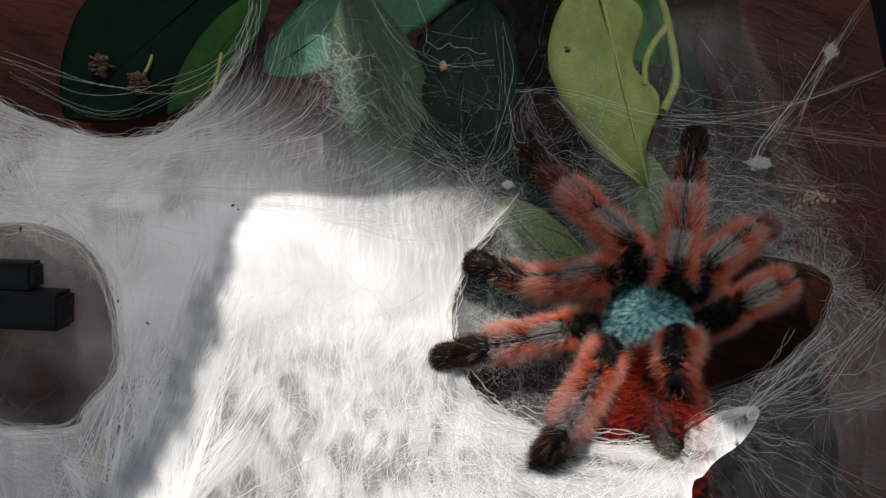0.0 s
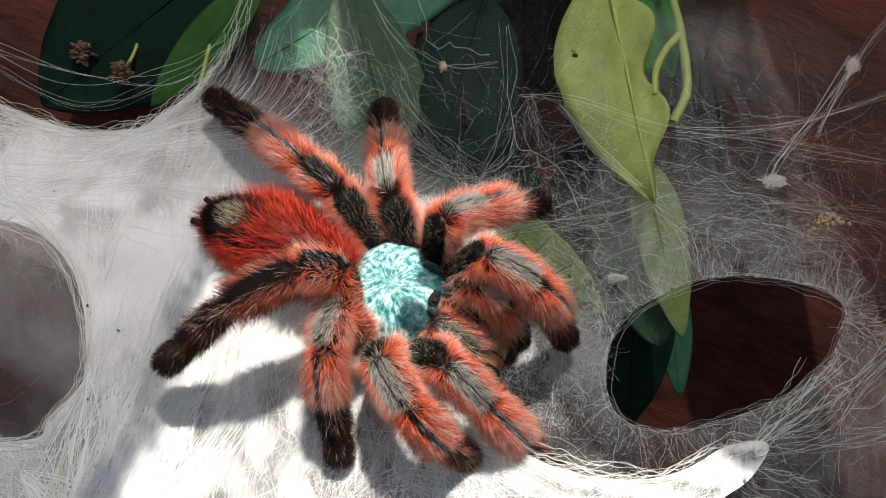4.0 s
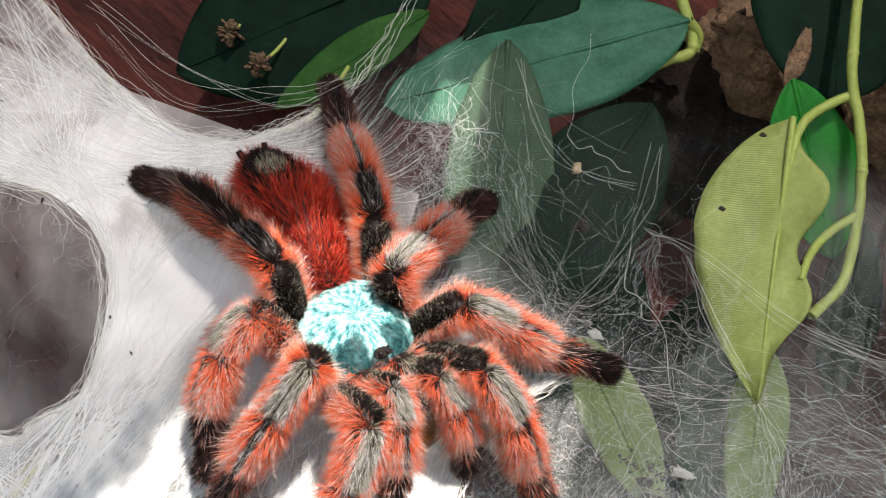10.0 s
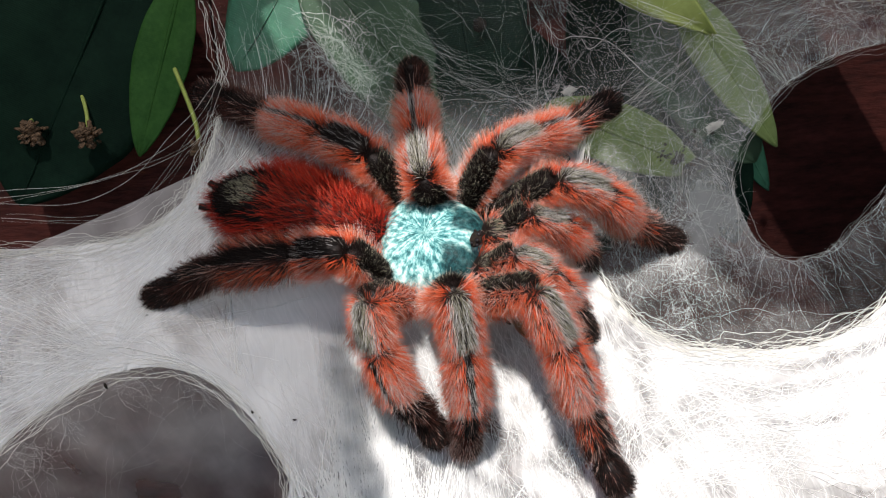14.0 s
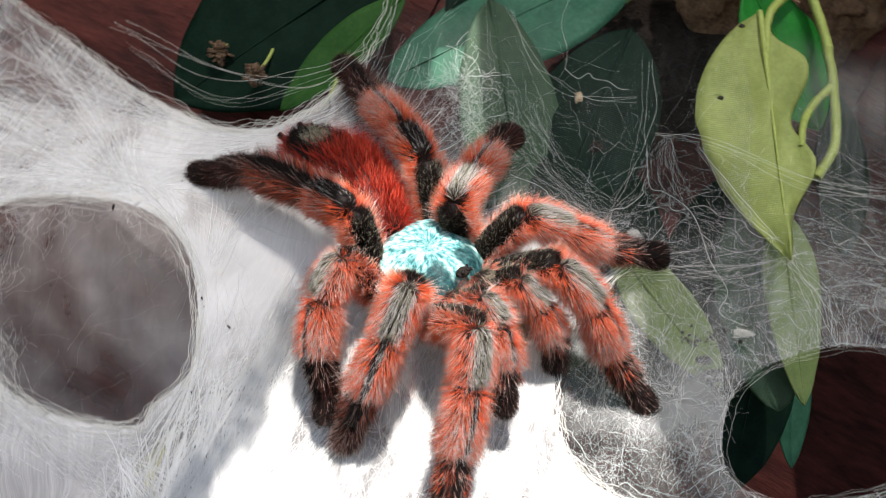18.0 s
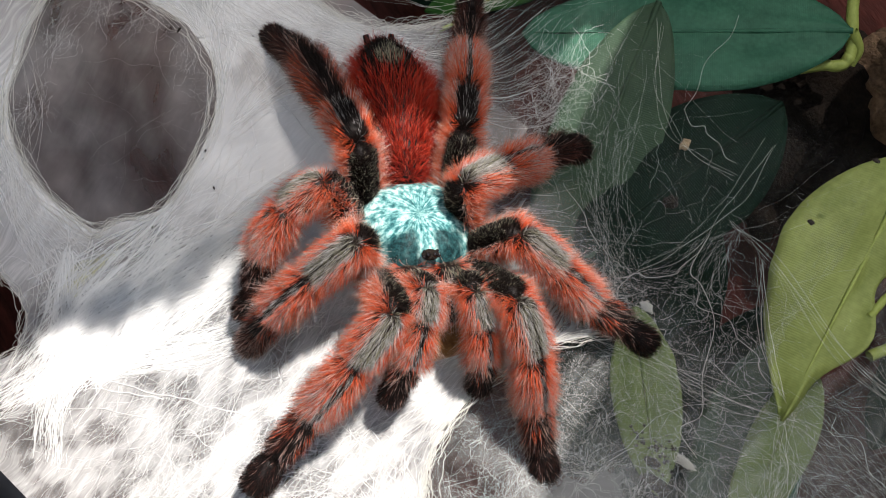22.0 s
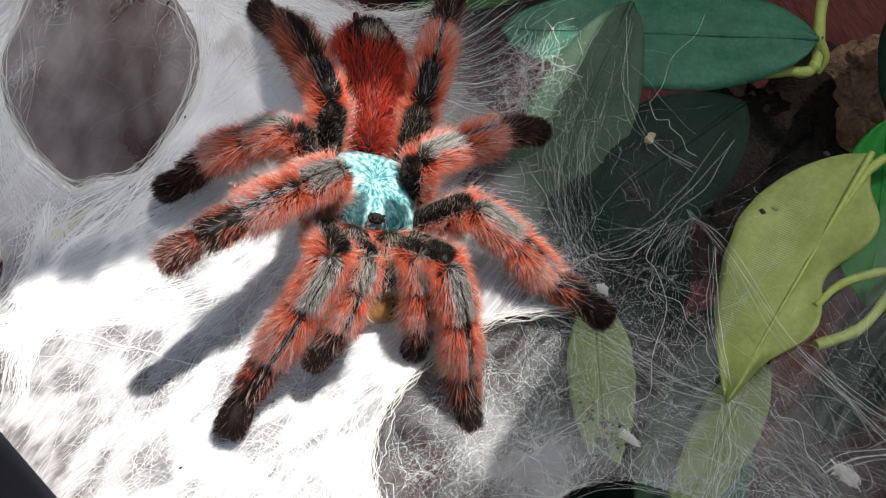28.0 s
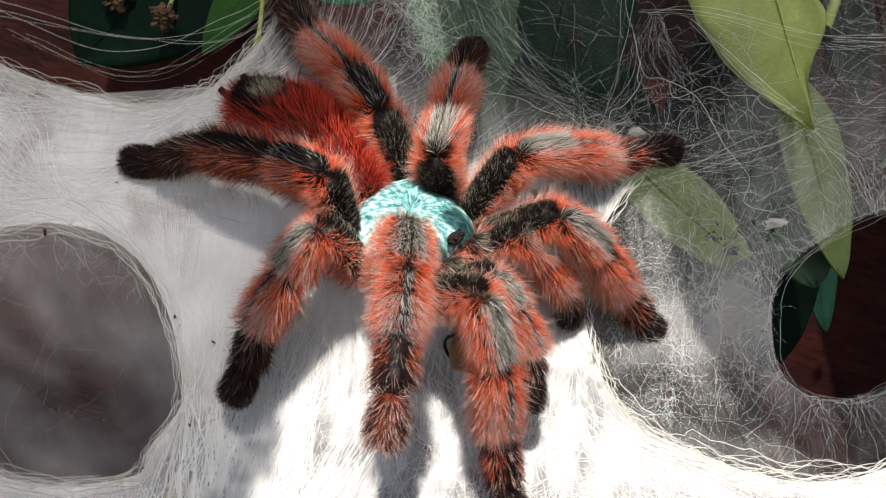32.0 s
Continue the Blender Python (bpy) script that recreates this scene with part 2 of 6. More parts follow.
MAT = dict(
    sheet=silk_sheet("dense_silk", (0.83, 0.825, 0.81), 0.66, 1.0, 1900, 0.25, 0.7, 0.0, 9),
    veil=silk_sheet("thin_silk", (0.80, 0.82, 0.80), 0.02, 0.40, 1500, 0.4, 0.40, 0.0, 10),
    smoke=silk_sheet("far_silk", (0.84, 0.80, 0.78), 0.50, 1.0, 500, 0.4, 0.06, 0.05),
    thread=silk_thread("silk_thread", (0.98, 0.98, 0.965), 0.5),
    yellow_silk=silk_thread("yellowed_silk", (0.84, 0.82, 0.55), 0.5),
    rope=silk_thread("silk_rope", (0.88, 0.87, 0.82), 0.5),
    pale_leaf=leaf_mat("pale_green_fabric", (0.185, 0.235, 0.056), (0.375, 0.435, 0.135), 0.55, 1.0, 0.3),
    mid_leaf=leaf_mat("mid_green_fabric", (0.010, 0.050, 0.030), (0.040, 0.140, 0.085), 0.55, 0.7, 0.10, 0.12),
    # dark green, taken close to black so the colour holds the leaves' deep shade
    dark_leaf=leaf_mat("shaded_dark_green_fabric", (0.0017, 0.0075, 0.005), (0.0065, 0.021, 0.0125), 0.7, 0.5, 0.10, 0.05),
    green_leaf=leaf_mat("bright_green_fabric", (0.01, 0.17, 0.02), (0.03, 0.36, 0.05), 0.35, 0.3, 0.55),
    dull_leaf=leaf_mat("dull_green_fabric", (0.020, 0.046, 0.027), (0.050, 0.092, 0.050), 0.6, 0.8, 0.25, 0.15),
    # pale green dimmed in colour for the silk haze before these leaves
    veiled_leaf=leaf_mat("veil_dimmed_green_fabric", (0.10, 0.15, 0.05), (0.20, 0.26, 0.09), 0.6, 0.8, 0.25, 0.15),
    # a darker copy of the bright green, with the leaf's shade in it
    shade_leaf=leaf_mat("shaded_green_fabric", (0.012, 0.050, 0.010), (0.040, 0.120, 0.026), 0.6, 0.4, 0.3, 0.1),
    stem=rough_mat("green_plastic_stem", (0.16, 0.20, 0.04), (0.30, 0.36, 0.10), 300, 0.5, 0.0001),
    wood=rough_mat("red_stained_wood", (0.005, 0.0025, 0.0025), (0.125, 0.031, 0.023), 60, 0.75, 0.001, (0.6, 1, 2.4)),
    soil=rough_mat("dark_soil", (0.012, 0.009, 0.006), (0.06, 0.045, 0.03), 160, 0.95, 0.003),
    # cork in two copies: shade and sunlight are put into their colours
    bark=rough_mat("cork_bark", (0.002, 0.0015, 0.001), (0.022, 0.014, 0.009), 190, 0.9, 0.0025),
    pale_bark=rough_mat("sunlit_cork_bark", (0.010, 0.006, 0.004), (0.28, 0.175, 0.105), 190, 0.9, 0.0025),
    crumb=rough_mat("tan_crumbs", (0.16, 0.11, 0.06), (0.42, 0.33, 0.21), 700, 0.9, 0.0006),
    speck=rough_mat("black_specks", (0.008, 0.007, 0.006), (0.04, 0.032, 0.025), 900, 0.8, 0.0002),
    frame=rough_mat("black_frame", (0.008, 0.009, 0.011), (0.02, 0.022, 0.026), 90, 0.5, 0.0001),
    steel=rough_mat("grey_metal", (0.20, 0.21, 0.23), (0.34, 0.35, 0.37), 220, 0.4, 0.0001),
    table=rough_mat("grey_tabletop", (0.22, 0.21, 0.20), (0.34, 0.33, 0.31), 14, 0.8, 0.001),
    orange=hair_mat("orange_bristles", (0.07, 0.007, 0.004), (0.88, 0.122, 0.036), (0.93, 0.33, 0.18)),
    red=hair_mat("red_bristles", (0.03, 0.0015, 0.001), (0.46, 0.020, 0.008), (0.66, 0.085, 0.035)),
    black=hair_mat("black_bristles", (0.003, 0.0025, 0.002), (0.007, 0.005, 0.0045), (0.030, 0.017, 0.014), 0.5, 0.12),
    umber=hair_mat("dark_red_brown_bristles", (0.01, 0.004, 0.003), (0.085, 0.022, 0.014), (0.20, 0.085, 0.06)),
    olive=hair_mat("grey_olive_bristles", (0.03, 0.028, 0.018), (0.26, 0.25, 0.165), (0.60, 0.57, 0.46)),
    silver=hair_mat("silver_grey_bristles", (0.20, 0.19, 0.18), (0.62, 0.60, 0.58), (0.90, 0.88, 0.86)),
    white=hair_mat("pale_pink_bristles", (0.36, 0.12, 0.07), (0.74, 0.48, 0.40), (0.92, 0.84, 0.80)),
    rust=rough_mat("rust_skin", (0.06, 0.010, 0.006), (0.22, 0.04, 0.018), 900, 0.6, 0.0001, shine=0.12),
    skin=rough_mat("dark_skin", (0.004, 0.003, 0.003), (0.016, 0.009, 0.007), 900, 0.45, 0.0001, shine=0.12),
    brown=rough_mat("amber_brown_shell", (0.10, 0.04, 0.015), (0.32, 0.16, 0.06), 500, 0.35, 0.0001),
)
m, t, b = material("teal_shell", 0.55)
b.inputs["Specular IOR Level"].default_value = 0.12
v = coords(t)
axes = t.nodes.new("ShaderNodeSeparateXYZ")
t.links.new(v, axes.inputs[0])
across, along = axes.outputs[0], axes.outputs[1]
turned = calc(t, "ARCTAN2", across, calc(t, "ADD", along, 0.0006))
reach = calc(t, "SQRT", calc(t, "ADD", calc(t, "MULTIPLY", across, across), calc(t, "MULTIPLY", along, along)), 0.0)
polar = t.nodes.new("ShaderNodeCombineXYZ")
t.links.new(calc(t, "MULTIPLY", turned, 5.0), polar.inputs[0])
t.links.new(calc(t, "MULTIPLY", reach, 420.0), polar.inputs[1])
streaks, flow = noise_of(t, polar.outputs[0], 1.6, 4, 0.65), noise_of(t, v, 1300, 4, 0.7)
spots = noise_of(t, v, 300, 3, 0.6)
grain = calc(t, "ADD", calc(t, "MULTIPLY", streaks, 0.6), calc(t, "MULTIPLY", flow, 0.4))
colour = mixed(t, ramp(t, spots, (0.40, 0.0), (0.62, 1.0)), ramp(t, grain, (0.38, (0.012, 0.06, 0.066)), (0.47, (0.035, 0.16, 0.165)), (0.60, (0.30, 0.52, 0.49))),
               ramp(t, grain, (0.38, (0.02, 0.09, 0.095)), (0.49, (0.13, 0.31, 0.30)), (0.60, (0.52, 0.66, 0.61))))
corner = calc(t, "MULTIPLY", ramp(t, calc(t, "MULTIPLY", calc(t, "ADD", along, calc(t, "MULTIPLY", calc(t, "SUBTRACT", spots, 0.5), 0.006)), 100.0), (0.12, 0.0), (0.28, 1.0)),
              ramp(t, calc(t, "MULTIPLY", calc(t, "ABSOLUTE", across, 0.0), 100.0), (0.08, 0.0), (0.16, 1.0), (0.48, 1.0), (0.62, 0.0)))
colour = mixed(t, calc(t, "MULTIPLY", corner, 0.95), colour, ramp(t, flow, (0.40, (0.002, 0.010, 0.012)), (0.70, (0.012, 0.07, 0.075))))
t.links.new(colour, b.inputs["Base Color"])
bump(t, b, grain, 0.8, 0.0003)
MAT["teal"] = m
# for the added overhead panel: some sun passes, so shadows show outside its cut-out
m, t, b = material("sun_dimmer", 0.4)
b.inputs["Base Color"].default_value = (0.02, 0.022, 0.025, 1)
clear, blend = t.nodes.new("ShaderNodeBsdfTransparent"), t.nodes.new("ShaderNodeMixShader")
blend.inputs[0].default_value = 0.44
t.links.new(b.outputs[0], blend.inputs[1])
t.links.new(clear.outputs[0], blend.inputs[2])
t.links.new(blend.outputs[0], t.nodes["Material Output"].inputs[0])
MAT["smoked"] = m
m, t, b = material("wet_eye", 0.08)
b.inputs["Base Color"].default_value = (0.01, 0.008, 0.008, 1)
MAT["eye"] = m


# ---- building helpers ----
def mesh_of(name, verts, faces, mat, smooth=True):
    me = bpy.data.meshes.new(name)
    me.from_pydata([tuple(v) for v in verts], [], [tuple(f) for f in faces])
    me.materials.append(mat)
    if smooth:
        me.polygons.foreach_set("use_smooth", [True] * len(me.polygons))
    me.update()
    return me


def thing(name, label, category, group="", kind="", at=None):
    ob = new(name)
    if at is not None:
        ob.matrix_basis = at
    return tagged(ob, label, category, group, kind)


def part(name, me, parent, label="", m=None):
    ob = new(name, me)
    ob.parent = parent
    if m is not None:
        ob.matrix_basis = m
    return tagged(ob, label)


def slab(name, lo, hi, mat, bevel=0.002):
    """A block between two corners with broken edges."""
    bm = bmesh.new()
    bmesh.ops.create_cube(bm, size=1)
    size, mid = [h - l for l, h in zip(lo, hi)], [(l + h) / 2 for l, h in zip(lo, hi)]
    for v in bm.verts:
        v.co = Vector([c * s + o for c, s, o in zip(v.co, size, mid)])
    if bevel:
        bmesh.ops.bevel(bm, geom=bm.edges[:], offset=bevel, segments=2, affect="EDGES")
    me = bpy.data.meshes.new(name)
    bm.to_mesh(me)
    bm.free()
    me.materials.append(mat)
    return me


def smooth_line(points, n, closed=False):
    """n places along a soft curve through the points."""
    p = np.array(points, float)
    if closed:
        p = np.vstack([p[-1:], p, p[:2]])
    else:
        p = np.vstack([2 * p[0] - p[1], p, 2 * p[-1] - p[-2]])
    spans = len(p) - 3
    u = np.linspace(0, spans, n, endpoint=not closed)
    i = np.minimum(u.astype(int), spans - 1)
    f = (u - i)[:, None]
    a, b, c, d = p[i], p[i + 1], p[i + 2], p[i + 3]
    return 0.5 * (2 * b + (c - a) * f + (2 * a - 5 * b + 4 * c - d) * f ** 2 + (3 * b - a - 3 * c + d) * f ** 3)


def tube_arrays(line, radii, sides):
    line = np.asarray(line, float)
    way = np.gradient(line, axis=0)
    way /= np.linalg.norm(way, axis=1)[:, None] + 1e-12
    side = np.cross(way, np.array([0.31, -0.87, 0.39]))
    side /= np.linalg.norm(side, axis=1)[:, None] + 1e-12
    up = np.cross(way, side)
    a = np.arange(sides) * 2 * math.pi / sides
    ring = np.cos(a)[None, :, None] * side[:, None] + np.sin(a)[None, :, None] * up[:, None]
    verts = (line[:, None] + ring * np.asarray(radii)[:, None, None]).reshape(-1, 3)
    n = len(line)
    i, j = np.meshgrid(np.arange(n - 1), np.arange(sides), indexing="ij")
    k = (j + 1) % sides
    faces = np.stack([i * sides + j, i * sides + k, (i + 1) * sides + k, (i + 1) * sides + j], -1).reshape(-1, 4)
    return verts, faces


def tubes(name, lines, mat, sides=3):
    """Many thin round strands, (line, radius or radii), as one mesh."""
    vs, fs, at = [], [], 0
    for line, r in lines:
        radii = np.full(len(line), r) if np.isscalar(r) else np.asarray(r)
        v, f = tube_arrays(line, radii, sides)
        vs.append(v)
        fs.append(f + at)
        at += len(v)
    return mesh_of(name, np.vstack(vs).tolist(), np.vstack(fs).tolist(), mat)


def lump(name, size, mat, rough=0.35, detail=2, seed=0, squash=(1, 1, 1)):
    bm = bmesh.new()
    bmesh.ops.create_icosphere(bm, subdivisions=detail, radius=1)
    for v in bm.verts:
        n = noise.noise(v.co * 1.3 + Vector((seed, 0, 0))) + 0.5 * noise.noise(v.co * 3.1 + Vector((0, seed, 0)))
        v.co = Vector([c * s * size * (1 + rough * n) for c, s in zip(v.co, squash)])
    me = bpy.data.meshes.new(name)
    bm.to_mesh(me)
    bm.free()
    me.materials.append(mat)
    me.polygons.foreach_set("use_smooth", [True] * len(me.polygons))
    return me


def step(v, a, b):
    k = np.clip((np.asarray(v, float) - a) / (b - a), 0, 1)
    return k * k * (3 - 2 * k)


RNG = np.random.default_rng(7)

# ---- the enclosure and what it stands on ----
tagged(new("ground", slab("ground", (-60, -60, -0.03), (60, 60, 0.0), MAT["table"], 0)), "plain grey tabletop under the enclosure", "table", kind="structure")
tagged(new("floor", slab("floor", (-0.17, 0.111, 0.002), (0.17, 0.262, 0.10), MAT["soil"], 0.004)), "dark soil floor of the enclosure", "soil", kind="structure")

# back wall of red-stained boards that lean a little
wall = thing("wall_back", "dark red stained wooden boards behind the plants", "wall", kind="structure")
for k in range(-3, 5):
    me = slab("board", (-0.043, -0.006, -0.02), (0.043, 0.006, 0.46), MAT["wood"], 0.0015)
    part("board", me, wall, m=Matrix.Translation((-0.058 + 0.0905 * k, 0.2262 + 0.0015 * (k % 2), 0.10)) @ pose(0, 0, 0, 0, 20, 0) @ Matrix.Translation((0, 0, -0.04)))
tagged(new("wall_behind", slab("wall_behind", (-0.30, 0.246, 0.0), (0.36, 0.256, 0.46), MAT["frame"], 0.002)), "black rear panel behind the boards", "panel", kind="structure")
tagged(new("wall_left", slab("wall_left", (-0.176, 0.08, 0.0), (-0.17, 0.246, 0.40), MAT["frame"], 0.001)), "black side panel of the enclosure", "panel", kind="structure")
tagged(new("wall_right", slab("wall_right", (0.17, 0.08, 0.0), (0.176, 0.246, 0.40), MAT["frame"], 0.001)), "black side panel of the enclosure", "panel", kind="structure")

# front rail and the leaning steel edge
tagged(new("front_rail", slab("front_rail", (-0.176, 0.088, 0.0), (0.176, 0.0995, 0.2268), MAT["frame"], 0.0015)), "black lower front rail of the enclosure", "rail", kind="structure")
post = thing("steel_post", "grey metal frame post with a black rubber seal", "post", kind="structure", at=Matrix.Translation((0.0725, 0.160, 0.2965)) @ pose(0, 0, 0, 0, -14, 0))
part("profile", slab("profile", (-0.0021, -0.006, -0.20), (0.022, 0.006, 0.085), MAT["steel"], 0.0012), post)
part("rubber_seal", slab("rubber_seal", (-0.0032, -0.0055, -0.20), (-0.0023, 0.0045, 0.085), MAT["frame"], 0.0006), post, "black rubber seal")


def lid():
    """An unseen roof panel added to shape the sunlight, which comes in through its cut-out and a slot."""
    # teeth along the cut-out's side edge blur the border of the sun patch
    ragged = []
    for k in range(46):
        f = (k + 0.5) / 46
        edge = smooth_line([(-0.0160, 0.0590), (-0.0188, 0.0440), (-0.0205, 0.0300), (-0.0240, 0.0150), (-0.0310, 0.0020), (-0.0420, -0.0290)], 46)[k]
        ragged.append((float(edge[0]) + (0.0034 if k % 2 else -0.0030) * (0.7 + 0.3 * math.sin(k * 2.3)) * min(1, 3 * f) , float(edge[1])))
    rings = ([(-0.176, -0.035), (0.176, -0.035), (0.176, 0.262), (-0.176, 0.262)],
             [(-0.0420, -0.030), (0.0900, -0.030), (0.0600, 0.0120), (0.0385, 0.0260), (0.0325, 0.0400), (0.0282, 0.0595), (0.0200, 0.0645), (0.0130, 0.0640), (0.0070, 0.0625), (0.0020, 0.0600), (-0.0070, 0.0610), (-0.0130, 0.0605)] + ragged,
             [(-0.0085, 0.0880), (-0.0030, 0.0850), (0.0005, 0.0880), (-0.0030, 0.0960), (-0.0060, 0.1050), (-0.0085, 0.1130), (-0.0145, 0.1130), (-0.0135, 0.0980)])
    bm = bmesh.new()
    edges = []
    for ring in rings:
        vs = [bm.verts.new((x, y, 0.400)) for x, y in ring]
        edges += [bm.edges.new((a, b)) for a, b in zip(vs, vs[1:] + vs[:1])]
    bmesh.ops.triangle_fill(bm, use_beauty=True, edges=edges)
    made = bmesh.ops.extrude_face_region(bm, geom=bm.faces[:])
    bmesh.ops.translate(bm, vec=(0, 0, 0.005), verts=[v for v in made["geom"] if isinstance(v, bmesh.types.BMVert)])
    bmesh.ops.recalc_face_normals(bm, faces=bm.faces[:])
    me = bpy.data.meshes.new("lid")
    bm.to_mesh(me)
    bm.free()
    me.materials.append(MAT["smoked"])
    tagged(new("ceiling", me), "unseen dark see-through panel with a cut-out, added to shape the sunlight", "lid", kind="structure")


lid()


# ---- plants ----
def leaf(name, mat, base, tip, width, face, label, fold=0.25, curl=0.0, belly=0.45, bend=0.0, wave=0.0, group="", stalk=None, seed=0, point=0.75, narrow=0.0):
    """A leaf from base to tip: blade with a folded midrib, and its vein; face is the way its top looks."""
    base, tip, face = Vector(base), Vector(tip), Vector(face)
    y = (tip - base)
    length = y.length
    y.normalize()
    z = (face - y * face.dot(y)).normalized()
    x = y.cross(z)
    m = Matrix((x, y, z)).transposed().to_4x4()
    m.translation = base
    nu, nv = 14, 30
    verts, faces = [], []
    for j in range(nv + 1):
        s = j / nv
        # widest at belly, round at the base, pointed at the tip
        w = (math.sin(math.pi * min(1, s / (2 * belly))) ** 0.62 if s < belly else max(0.0, 1 - ((s - belly) / (1 - belly)) ** 1.9) ** point) * width / 2
        w = max(w, width * 0.012)
        for i in range(nu + 1):
            u = 2 * i / nu - 1
            # one half may be folded over, narrower and wavy
            half = 1 - narrow * (1 - 0.28 * math.sin(15.5 * s - 2.4)) if u < 0 else 1.0
            lifted = 0.55 * narrow * w * abs(u) * (0.6 + 0.5 * math.sin(15.5 * s - 2.4)) if u < 0 else 0.0
            zz = abs(u) * w * fold * (1 - 0.5 * abs(u)) - curl * w * u * u + bend * length * (4 * s * (1 - s))
            zz += wave * width * math.sin(7 * s + 3 * u + seed) * abs(u) + width * 0.03 * noise.noise(Vector((u * 2, s * 4, seed)))
            verts.append((u * w * half * (1 + 0.05 * noise.noise(Vector((s * 9, seed, u)))), s * length, zz + lifted))
    for j in range(nv):
        for i in range(nu):
            a = j * (nu + 1) + i
            faces.append((a, a + 1, a + nu + 2, a + nu + 1))
    th = thing(name, label, "leaf", group, at=m)
    blade = part("blade", mesh_of("blade", verts, faces, mat), th)
    mod = blade.modifiers.new("thickness", "SOLIDIFY")
    mod.thickness, mod.offset = 0.00028, 0
    mid = [(0, s * length, bend * length * (4 * s * (1 - s)) + 0.0001) for s in np.linspace(0, 0.96, 16)]
    part("midrib", tubes("midrib", [(mid, np.linspace(0.00055, 0.00012, 16))], MAT["stem"] if mat is MAT["pale_leaf"] else mat, 6), th)
    if stalk:
        inv = m.inverted()
        pts = smooth_line([inv @ Vector(p) for p in stalk], 18)
        part("stalk", tubes("stalk", [(pts, np.linspace(0.0009, 0.0006, 18))], MAT["stem"], 8), th, "thin yellow-green stalk")
    return th


def vine(name, points, radius, label, end=1.0):
    """A stem that may thin out where it runs onto a leaf."""
    line = smooth_line(points, 60)
    line += 0.00012 * np.array([[noise.noise(Vector((i * 0.3, k, 0))) for k in (1, 5, 9)] for i in range(60)])
    thin = 1 + (end - 1) * step(np.linspace(0, 1, 60), 0.35, 1.0)
    th = thing(name, label, "vine")
    part("stem", tubes("stem", [(line, radius * thin * (1 + 0.04 * np.sin(np.arange(60) * 0.9)))], MAT["stem"], 8), th)
    if end == 1.0:
        for k in range(9, 60, 21):
            part("joint", lump("joint", radius * 1.12, MAT["stem"], 0.2, 2, k), th, m=Matrix.Translation(line[k]))
    return th


# the pale leaf that hangs in the light, and those round it
leaf("hanging_leaf", MAT["pale_leaf"], (0.0283, 0.1815, 0.3005), (0.0355, 0.1685, 0.2608), 0.0232, (-0.12, -1, 0.30),
     "pale yellow-green fabric leaf hanging from a vine, one half folded", fold=-0.22, curl=0.10, belly=0.40, wave=0.03, group="vine leaves", seed=2, point=1.0, narrow=0.58)
leaf("hanging_leaf", MAT["green_leaf"], (0.0270, 0.187, 0.3065), (0.0420, 0.187, 0.2830), 0.0140, (0.3, -1, 0.0),
     "vivid green leaf lit through, behind the pale leaf", fold=0.2, belly=0.5, group="vine leaves", seed=5)
leaf("broad_leaf", MAT["mid_leaf"], (0.0095, 0.2000, 0.3125), (-0.0330, 0.1890, 0.2830), 0.0215, (-0.2, -1, 0.35),
     "broad dark green leaf with a raised midrib", fold=0.18, curl=0.15, belly=0.42, group="vine leaves",
     stalk=[(0.0095, 0.200, 0.3125), (0.012, 0.202, 0.311), (0.0125, 0.203, 0.3085)], seed=3, point=0.6)
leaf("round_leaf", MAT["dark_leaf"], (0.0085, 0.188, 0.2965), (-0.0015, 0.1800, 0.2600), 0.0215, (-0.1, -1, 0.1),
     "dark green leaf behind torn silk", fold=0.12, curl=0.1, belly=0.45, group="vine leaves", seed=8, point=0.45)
leaf("round_leaf", MAT["dull_leaf"], (-0.0165, 0.188, 0.2990), (-0.0030, 0.1790, 0.2540), 0.0175, (0.2, -1, 0.0),
     "grey-green leaf veiled by silk", fold=0.15, belly=0.5, group="vine leaves", seed=11, point=0.5)
leaf("round_leaf", MAT["dull_leaf"], (0.0305, 0.1815, 0.2700), (0.0395, 0.1770, 0.2360), 0.0145, (-0.2, -1, 0.1),
     "dull green leaf under cobweb", fold=0.2, belly=0.45, group="vine leaves", seed=14, point=0.6)
leaf("round_leaf", MAT["veiled_leaf"], (0.0100, 0.1805, 0.2590), (0.0300, 0.1765, 0.2390), 0.0105, (0.1, -1, 0.2),
     "pale leaf with a brown spot under cobweb", fold=0.15, belly=0.45, group="vine leaves", seed=17)
leaf("long_leaf", MAT["veiled_leaf"], (0.0355, 0.1770, 0.2680), (0.0425, 0.1740, 0.2380), 0.0090, (0.1, -1, 0.0),
     "long green leaf hanging behind cobweb, its colour dimmed for the veil", fold=0.2, belly=0.35, group="vine leaves", seed=20)
leaf("long_leaf", MAT["dark_leaf"], (0.0400, 0.195, 0.2560), (0.0370, 0.190, 0.2180), 0.0150, (-0.3, -1, 0.1),
     "dark green leaf seen through the hole", fold=0.2, belly=0.5, group="vine leaves", seed=23)
leaf("long_leaf", MAT["mid_leaf"], (0.0440, 0.198, 0.2540), (0.0480, 0.194, 0.2230), 0.0080, (0.3, -1, 0.1),
     "narrow green leaf seen through the hole", fold=0.3, belly=0.5, group="vine leaves", seed=26)
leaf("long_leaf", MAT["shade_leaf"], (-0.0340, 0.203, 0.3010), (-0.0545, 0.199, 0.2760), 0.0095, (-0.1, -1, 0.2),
     "green leaf behind the web, its shade put into the colour", fold=0.25, belly=0.45, group="vine leaves", seed=29)
